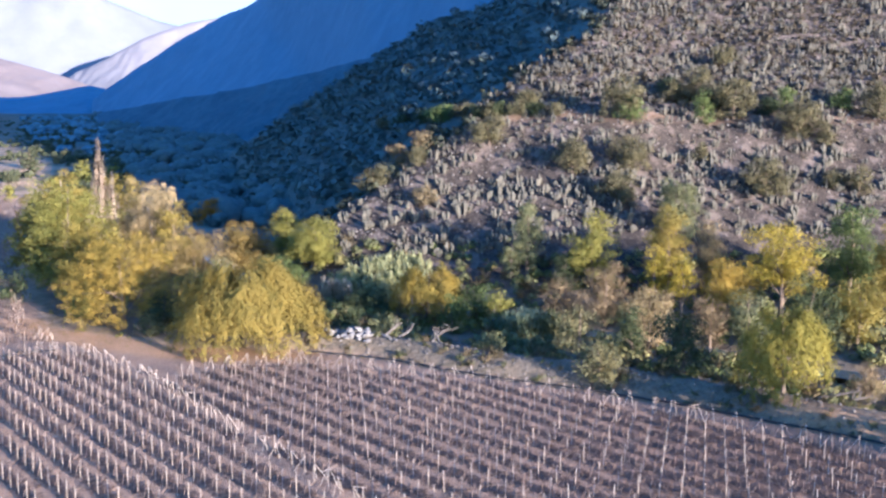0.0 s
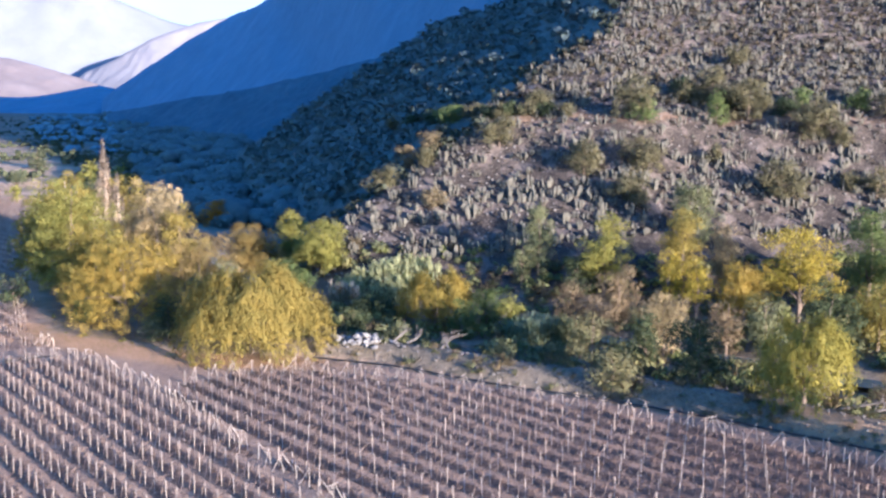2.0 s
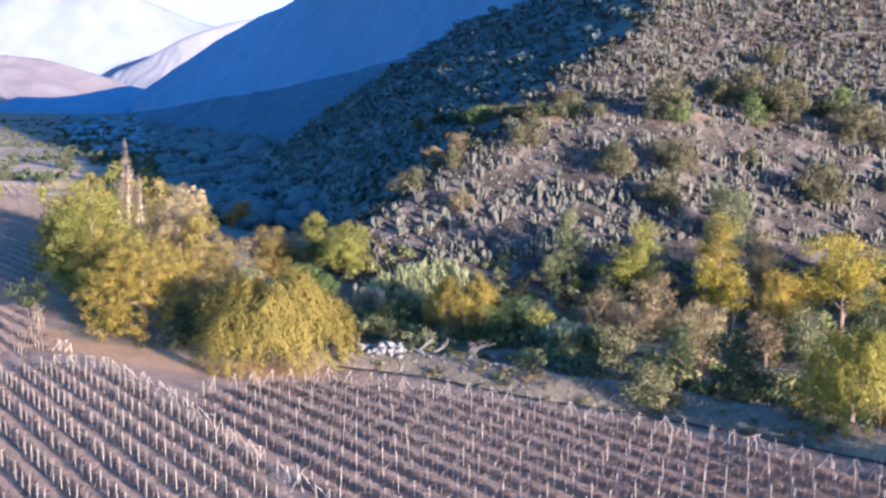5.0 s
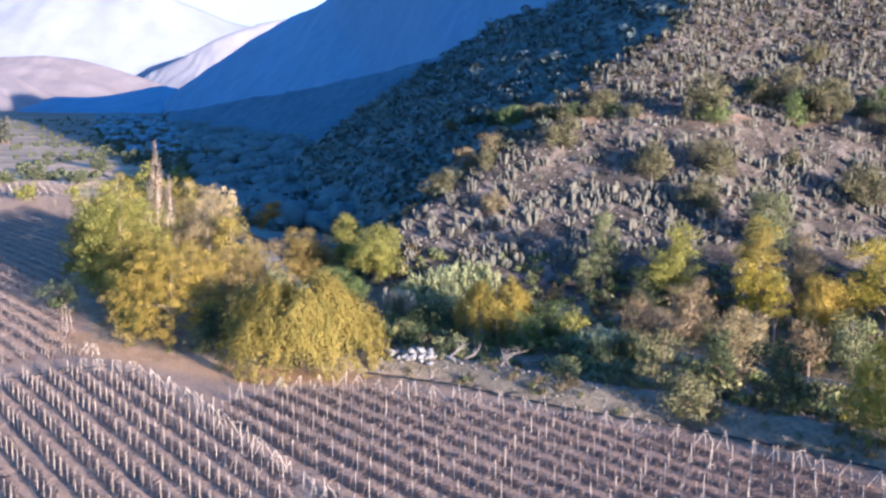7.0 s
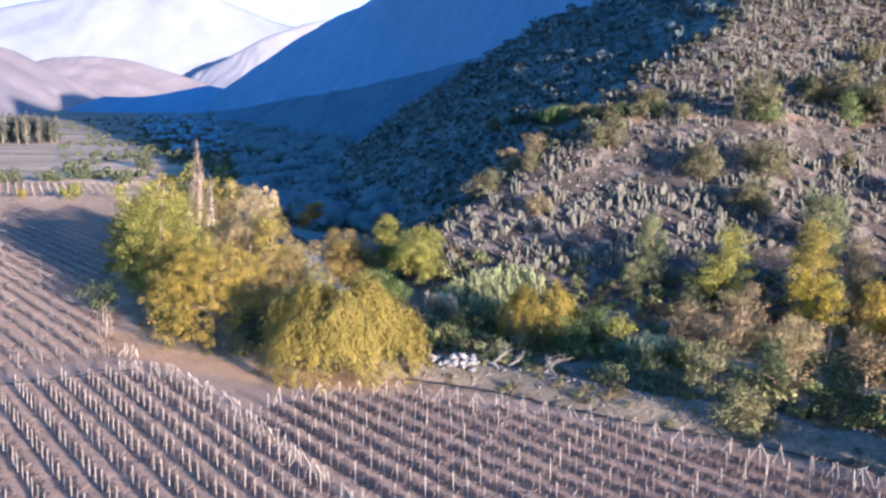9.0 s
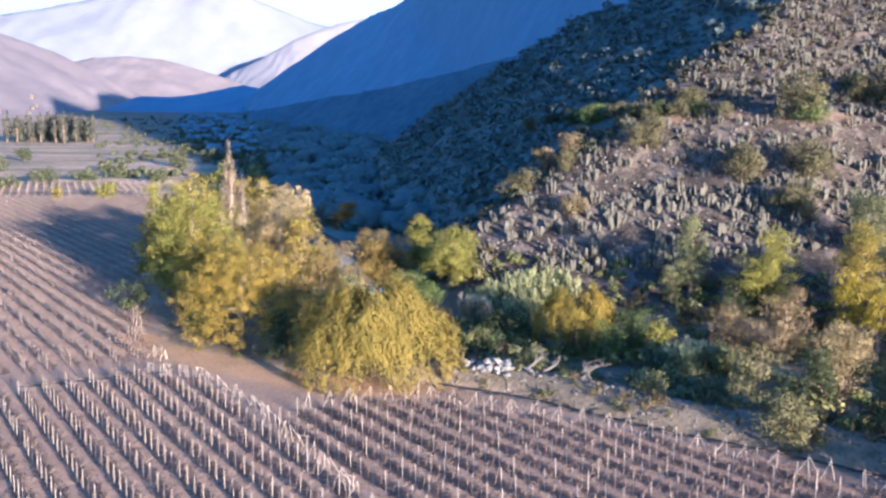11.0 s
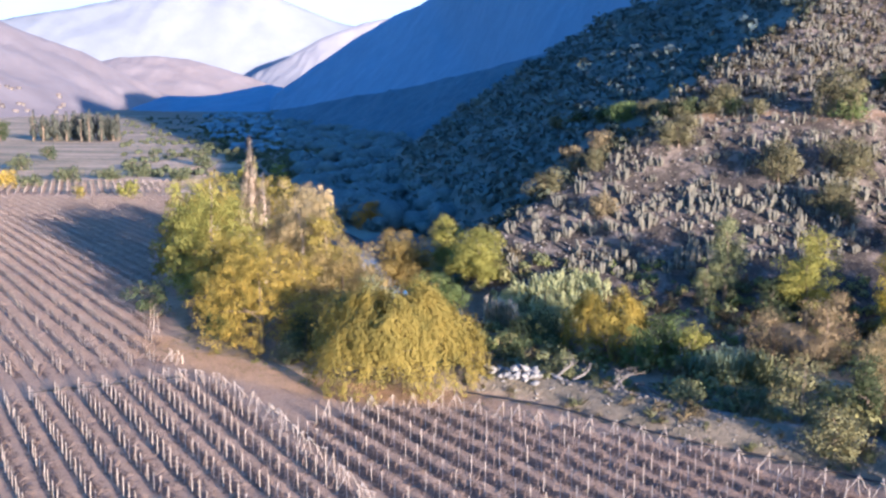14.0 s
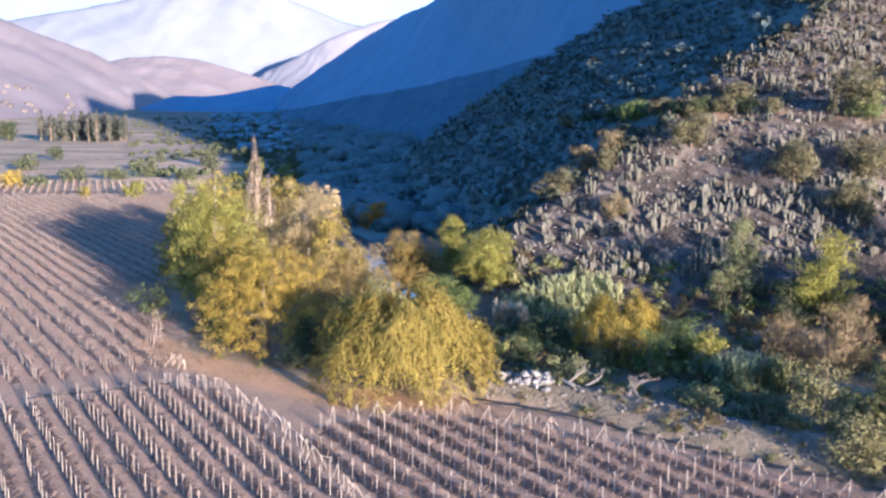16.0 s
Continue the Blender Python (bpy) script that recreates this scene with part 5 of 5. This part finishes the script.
clear = ((s_bank > 8) | (Y > 400)) & (Y > 380) & (X < -0.25 * Y) & (ripple(X, Y, 120) > 0.0)
pts = np.c_[X, Y][clear]
scrub("meadow_hedges", "low hedges and bushes between dry meadows", pts, vr.uniform(1.2, 3.4, len(pts)), FIELD, "hedge", 40, 0.42, 0.3)

MEADOW_GREEN = leaves("riverside_green_leaves", (0.09, 0.11, 0.04), (0.17, 0.19, 0.065), (0.26, 0.27, 0.10), 0.35)
OLIVE_SCRUB = leaves("olive_scrub_leaves", (0.14, 0.14, 0.055), (0.24, 0.225, 0.09), (0.34, 0.31, 0.14), 0.3)
# Riverside undergrowth between the trees.
u = vr.random((5000, 2)) * (155, 150) + (-67, 98)
s_bank, r_bank = line_distance(u[:, 0], u[:, 1], BANK), np.abs(line_distance(u[:, 0], u[:, 1], RIVER))
ok = (s_bank > 14 - 3 * smooth(12, 24, u[:, 0])) & (hill_height(u[:, 0], u[:, 1]) < 6) & (vr.random(5000) < 0.75) & (r_bank > 4.5)
pts = u[ok]
warm, pts = pts[::5], pts[np.arange(len(pts)) % 5 > 0]
third = len(pts) // 3
scrub("undergrowth", "brown twiggy thickets along the river", warm, vr.uniform(0.7, 1.8, len(warm)), THORN, "undergrowth", 64, 0.3, 0.1, True)
scrub("undergrowth", "olive undergrowth along the river", pts[:third], vr.uniform(0.9, 2.2, third), OLIVE_SCRUB, "undergrowth", 76, 0.235)
scrub("undergrowth", "grey-green undergrowth along the river", pts[third:2 * third], vr.uniform(0.8, 2.2, third), GREYGREEN, "undergrowth", 76, 0.235)
scrub("undergrowth", "green bushes along the river", pts[2 * third:], vr.uniform(0.8, 2.0, len(pts) - 2 * third), MEADOW_GREEN, "undergrowth", 76, 0.235)
w = vr.random((26000, 2)) * (85, 75) + (-20, 85)
s_w = line_distance(w[:, 0], w[:, 1], BANK)
w = w[(s_w > 0.9) & (s_w < 15) & (ripple(w[:, 0], w[:, 1], 7) + vr.normal(0, 0.4, len(w)) > 0.6)]
for n, (leaf, label) in enumerate(((GREYGREEN, "low grey-green weeds on the stony bank"), (THORN, "dry brown weeds on the stony bank"), (OLIVE_SCRUB, "olive grass tufts on the stony bank"))):
    scrub("bank_scrub", label, w[n::3], vr.uniform(0.25, 1.0, len(w[n::3])) * (1.0 if n < 2 else 0.6), leaf, "weeds", 46, 0.28, 0.1, True)
ok = (s_bank > 0.5) & (s_bank < 4.5) & (u[:, 0] < -18) & (vr.random(5000) < 0.5)
pts = u[ok]
scrub("bank_scrub", "grass and weeds along the foot of the willows", pts, vr.uniform(0.25, 0.6, len(pts)), LIME, "weeds", 46, 0.28, 0.1, True)

# Fallen willow leaves on the verge and the track.
FALLEN = leaves("fallen_leaves", (0.20, 0.14, 0.04), (0.30, 0.215, 0.07), (0.38, 0.28, 0.11), 0.1)
q = vr.random((9000, 2)) * (55, 45) + (-66, 122)
s_q = line_distance(q[:, 0], q[:, 1], BANK)
q = q[(s_q > -6.5) & (s_q < 3) & (vr.random(9000) < smooth(-8, 1, s_q) ** 1.5) & (ripple(q[:, 0], q[:, 1], 4) > -0.2)]
V, F = tiled(np.array([[-0.5, -0.3, 0], [0.5, -0.35, 0.1], [0.45, 0.35, 0.0], [-0.5, 0.3, 0.15]]), np.array([[0, 1, 2, 3]]), np.c_[q, ground_height(q[:, 0], q[:, 1]) + 0.03], vr.uniform(0, 6.28, len(q)), vr.uniform(0.12, 0.4, len(q)))
tagged(put("fallen_leaves", mesh_of("fallen_leaves", V, F), FALLEN), "fallen yellow-brown leaves along the verge below the willows", "leaf litter", kind="stuff")

# A black irrigation pipe along the far edge of the track.
PIPE = surface("black_pipe", (0.015, 0.015, 0.017), (0.03, 0.03, 0.033), None, 1.0, 6.0, rough=0.5, bump=0.1)
run = [(-19, 138.6), (-8, 134.4), (6, 125.4), (18, 119.6), (30, 112.2), (46, 100.2), (66, 84.6)]
line = np.array([(np.interp(k, range(7), [p[0] for p in run]), np.interp(k, range(7), [p[1] for p in run])) for k in np.linspace(0, 6, 70)])
line = line + vr.normal(0, 0.06, line.shape)
V, F = tube(np.c_[line, ground_height(line[:, 0], line[:, 1]) + 0.1], [0.13] * 70, 6)
tagged(put("irrigation_pipe", mesh_of("irrigation_pipe", V, F), PIPE, soft_shade=True), "long black irrigation pipe lying beside the dirt track", "pipe")

# A thin hose and weeds across the headland between the left and the upper field.
run = [(-71.4, 129.7), (-64.0, 134.0), (-56.1, 139.6)]
line = np.array([(np.interp(k, range(3), [p[0] for p in run]), np.interp(k, range(3), [p[1] for p in run])) for k in np.linspace(0, 2, 30)])
line = line + vr.normal(0, 0.05, line.shape)
V, F = tube(np.c_[line, ground_height(line[:, 0], line[:, 1]) + 0.05], [0.05] * 30, 5)
tagged(put("irrigation_hose", mesh_of("irrigation_hose", V, F), PIPE, soft_shade=True), "thin dark irrigation hose lying across the vineyard headland", "hose")
k = vr.random(70)[:, None]
pts = np.array(run[0]) + k * (np.array(run[2]) - np.array(run[0])) + vr.normal(0, 0.9, (70, 2))
scrub("headland_weeds", "low dry brown weeds and tufts on the headland", pts, vr.uniform(0.12, 0.4, 70), DRY, "weeds", 40, 0.3, 0.08, True)

# ---- rocks and driftwood ----
def rock_mesh(seed):
    r = np.random.default_rng(seed)
    bm = bmesh.new()
    bmesh.ops.create_icosphere(bm, subdivisions=1, radius=1.0)
    for v in bm.verts:
        v.co *= r.uniform(0.7, 1.2)
        v.co.z *= 0.7
    me = bpy.data.meshes.new("rock")
    bm.to_mesh(me)
    bm.free()
    return me

ROCKS = [rock_mesh(k) for k in range(6)]
HEAP = [rock_mesh(10 + k) for k in range(6)]

def rock(x, y, s, label, group, kinds=ROCKS, stone=ROCK, lift=0.0):
    ob = put("rock", kinds[int(vr.integers(6))], stone)
    ob.matrix_basis = pose(x, y, float(ground_height(x, y)) + s * 0.2 + lift * vr.random(), vr.uniform(-25, 25), vr.uniform(-25, 25), vr.uniform(0, 360)) @ Matrix.Diagonal((s, s * vr.uniform(0.6, 1), s * vr.uniform(0.6, 1), 1))
    tagged(ob, label, "rock", group)

for _ in range(110):
    u, v = vr.normal(0, 1, 2)
    rock(-12.2 + 2.1 * u, 142.4 + 1.5 * v, vr.uniform(0.25, 0.75), "pale angular boulder in a heap on the river bank", "boulder heap", HEAP, PALE_ROCK, 0.9 * math.exp(-(u * u + v * v) / 1.2))
for _ in range(26):
    k = vr.random()
    rock(-12 + 10 * k + vr.normal(0, 1), 145 - 4 * k + vr.normal(0, 1.2), vr.uniform(0.2, 0.5), "pale stone on the weedy bank", "bank stones")
for _ in range(130):
    k = vr.random()
    rock(-8 + 30 * k + vr.normal(0, 1.0), 143 - 17 * k + vr.normal(0, 1.8), vr.uniform(0.12, 0.34), "small pale stone on the weedy bank", "bank stones")
for _ in range(40):
    k = vr.random()
    rock(34 + 20 * k + vr.normal(0, 1.5), 128 - 10 * k + vr.normal(0, 3), vr.uniform(0.2, 0.6), "pale stone in the shaded river bed", "river stones")
for _ in range(70):
    x, y = vr.uniform(-30, 95), vr.uniform(200, 240)
    rock(x, y, vr.uniform(0.2, 0.6), "pale boulder lying on the slope", "slope boulders")

def stone_shape(seed):
    r = np.random.default_rng(seed)
    V = np.array([[1, 0, 0], [0, 1, 0], [-1, 0, 0], [0, -1, 0], [0.1, 0.1, 0.7], [0, 0, -0.4]]) * r.uniform(0.6, 1.1, (6, 1))
    return V, np.array([[0, 1, 4], [1, 2, 4], [2, 3, 4], [3, 0, 4], [1, 0, 5], [2, 1, 5], [3, 2, 5], [0, 3, 5]])

pts = slope_points(16000, -36, 150, 196, 330, 1.0, cr, lambda x, y, h: (h > 1.0) & (x < 0.47 * y + 12) & (turn_of_slope(x, y) > -3))
shapes = []
for k in range(5):
    some = pts[k::5]
    P = np.c_[some, ground_height(some[:, 0], some[:, 1]) + 0.02]
    shapes.append(tiled(*stone_shape(k), P, vr.uniform(0, 6.28, len(some)), vr.uniform(0.12, 0.6, (len(some), 1)) * vr.uniform(0.7, 1.2, (len(some), 3))))
tagged(put("slope_stones", mesh_of("slope_stones", *joined(*shapes)), ROCK), "loose pale stones strewn over the hillside", "stones", kind="stuff")

w2 = vr.random((9000, 2)) * (85, 75) + (-20, 85)
s_w = line_distance(w2[:, 0], w2[:, 1], BANK)
w2 = w2[(s_w > 0.9) & (s_w < 13)]
shapes = []
for k in range(5):
    some = w2[k::5]
    P = np.c_[some, ground_height(some[:, 0], some[:, 1]) + 0.02]
    shapes.append(tiled(*stone_shape(20 + k), P, vr.uniform(0, 6.28, len(some)), vr.uniform(0.08, 0.34, (len(some), 1)) * vr.uniform(0.7, 1.2, (len(some), 3))))
tagged(put("bank_stones", mesh_of("bank_stones", *joined(*shapes)), ROCK), "loose grey stones on the weedy river bank", "stones", kind="stuff")

def log(x, y, length, turn, tilt, label):
    SEED[0] += 1
    r = np.random.default_rng(SEED[0])
    parts = [tube([(0, 0, 0), (length * 0.5, r.normal(0, 0.2), 0.1), (length, r.normal(0, 0.4), 0.25)], [0.2, 0.15, 0.05], 6)]
    for _ in range(5):
        k = r.uniform(0.3, 0.95)
        parts.append(tube([(length * k, 0, 0.1), (length * k + r.uniform(0.2, 0.8), r.normal(0, 0.6), r.uniform(0.3, 1.0)), (length * k + r.uniform(0.5, 1.2), r.normal(0, 0.9), r.uniform(0.4, 1.4))], [0.07, 0.05, 0.015], 4))
    ob = put("driftwood_log", mesh_of("driftwood_log", *joined(*parts)), DRIFT)
    ob.matrix_basis = pose(x, y, float(ground_height(x, y)) + 0.15, 0, -tilt, turn)
    tagged(ob, label, "log", "driftwood")

for x, y, length, turn in ((-8.6, 142.5, 4.2, 60), (-6.5, 141.5, 3.4, 40), (-1.5, 139, 3.5, 55), (-0.5, 138.5, 2.6, 110), (4, 147, 3.2, 150), (43.5, 112.5, 5.0, -20), (46, 111, 3.6, 10), (48, 113, 3.0, -35), (9, 145, 4, 170)):
    log(x, y, length, turn, 14, "bleached fallen log with broken branches on the bank")

# ---- village on the far slope ----
slope = bpy.data.objects["mountain_left"].data
import mathutils.bvhtree
tree_of = mathutils.bvhtree.BVHTree.FromPolygons([tuple(v.co) for v in slope.vertices], [tuple(q.vertices) for q in slope.polygons])
WALL = surface("faded_wall_paint", (0.10, 0.09, 0.085), (0.17, 0.155, 0.145), None, 0.1, 1.0, vary=0.8)
ROOF = surface("tin_roof", (0.12, 0.085, 0.075), (0.20, 0.165, 0.15), None, 0.1, 1.0, vary=0.5)
GLASS = surface("dark_window", (0.03, 0.035, 0.04), (0.06, 0.07, 0.08), None, 0.5, 2.0, rough=0.25)

def box(x0, x1, y0, y1, z0, z1):
    V = np.array([[x, y, z] for z in (z0, z1) for x, y in ((x0, y0), (x1, y0), (x1, y1), (x0, y1))], float)
    return V, np.array([[0, 3, 2, 1], [4, 5, 6, 7], [0, 1, 5, 4], [1, 2, 6, 5], [2, 3, 7, 6], [3, 0, 4, 7]])

def house(x, y, z, w, d, h, turn):
    ob = new("house")
    ob.matrix_basis = pose(x, y, z, 0, 0, turn)
    put("wall", mesh_of("wall", *box(-w / 2, w / 2, -d / 2, d / 2, -3, h)), WALL, ob)
    e, top = 0.5, h + d * 0.22
    V = np.array([[-w / 2 - e, -d / 2 - e, h - 0.1], [w / 2 + e, -d / 2 - e, h - 0.1], [w / 2 + e, d / 2 + e, h - 0.1], [-w / 2 - e, d / 2 + e, h - 0.1], [-w / 2 - e, 0, top], [w / 2 + e, 0, top]])
    put("roof", mesh_of("roof", V, np.array([[0, 1, 5, 4], [2, 3, 4, 5], [0, 3, 2, 1]])), ROOF, ob)
    for k in (-0.28, 0.28):
        put("window", mesh_of("window", *box(w * k - 0.7, w * k + 0.7, -d / 2 - 0.05, -d / 2 + 0.05, h * 0.35, h * 0.75)), GLASS, ob)
    put("door", mesh_of("door", *box(-0.55, 0.55, -d / 2 - 0.05, -d / 2 + 0.05, 0, 2.1)), ROOF, ob)
    return tagged(ob, "small whitewashed village house with a tin roof", "house", "village houses")

made = 0
for k in range(400):
    az, dist = radians(vr.uniform(-38.5, -29.5)), vr.uniform(1350, 2100)
    x, y = dist * math.sin(az), dist * math.cos(az)
    hit = tree_of.ray_cast(Vector((x, y, 900)), Vector((0, 0, -1)))[0]
    if hit is not None and 10 < hit.z < 58 and made < 46:
        house(x, y, hit.z, vr.uniform(6, 9), vr.uniform(5, 7), vr.uniform(2.4, 3.4), vr.uniform(-50, 50))
        made += 1
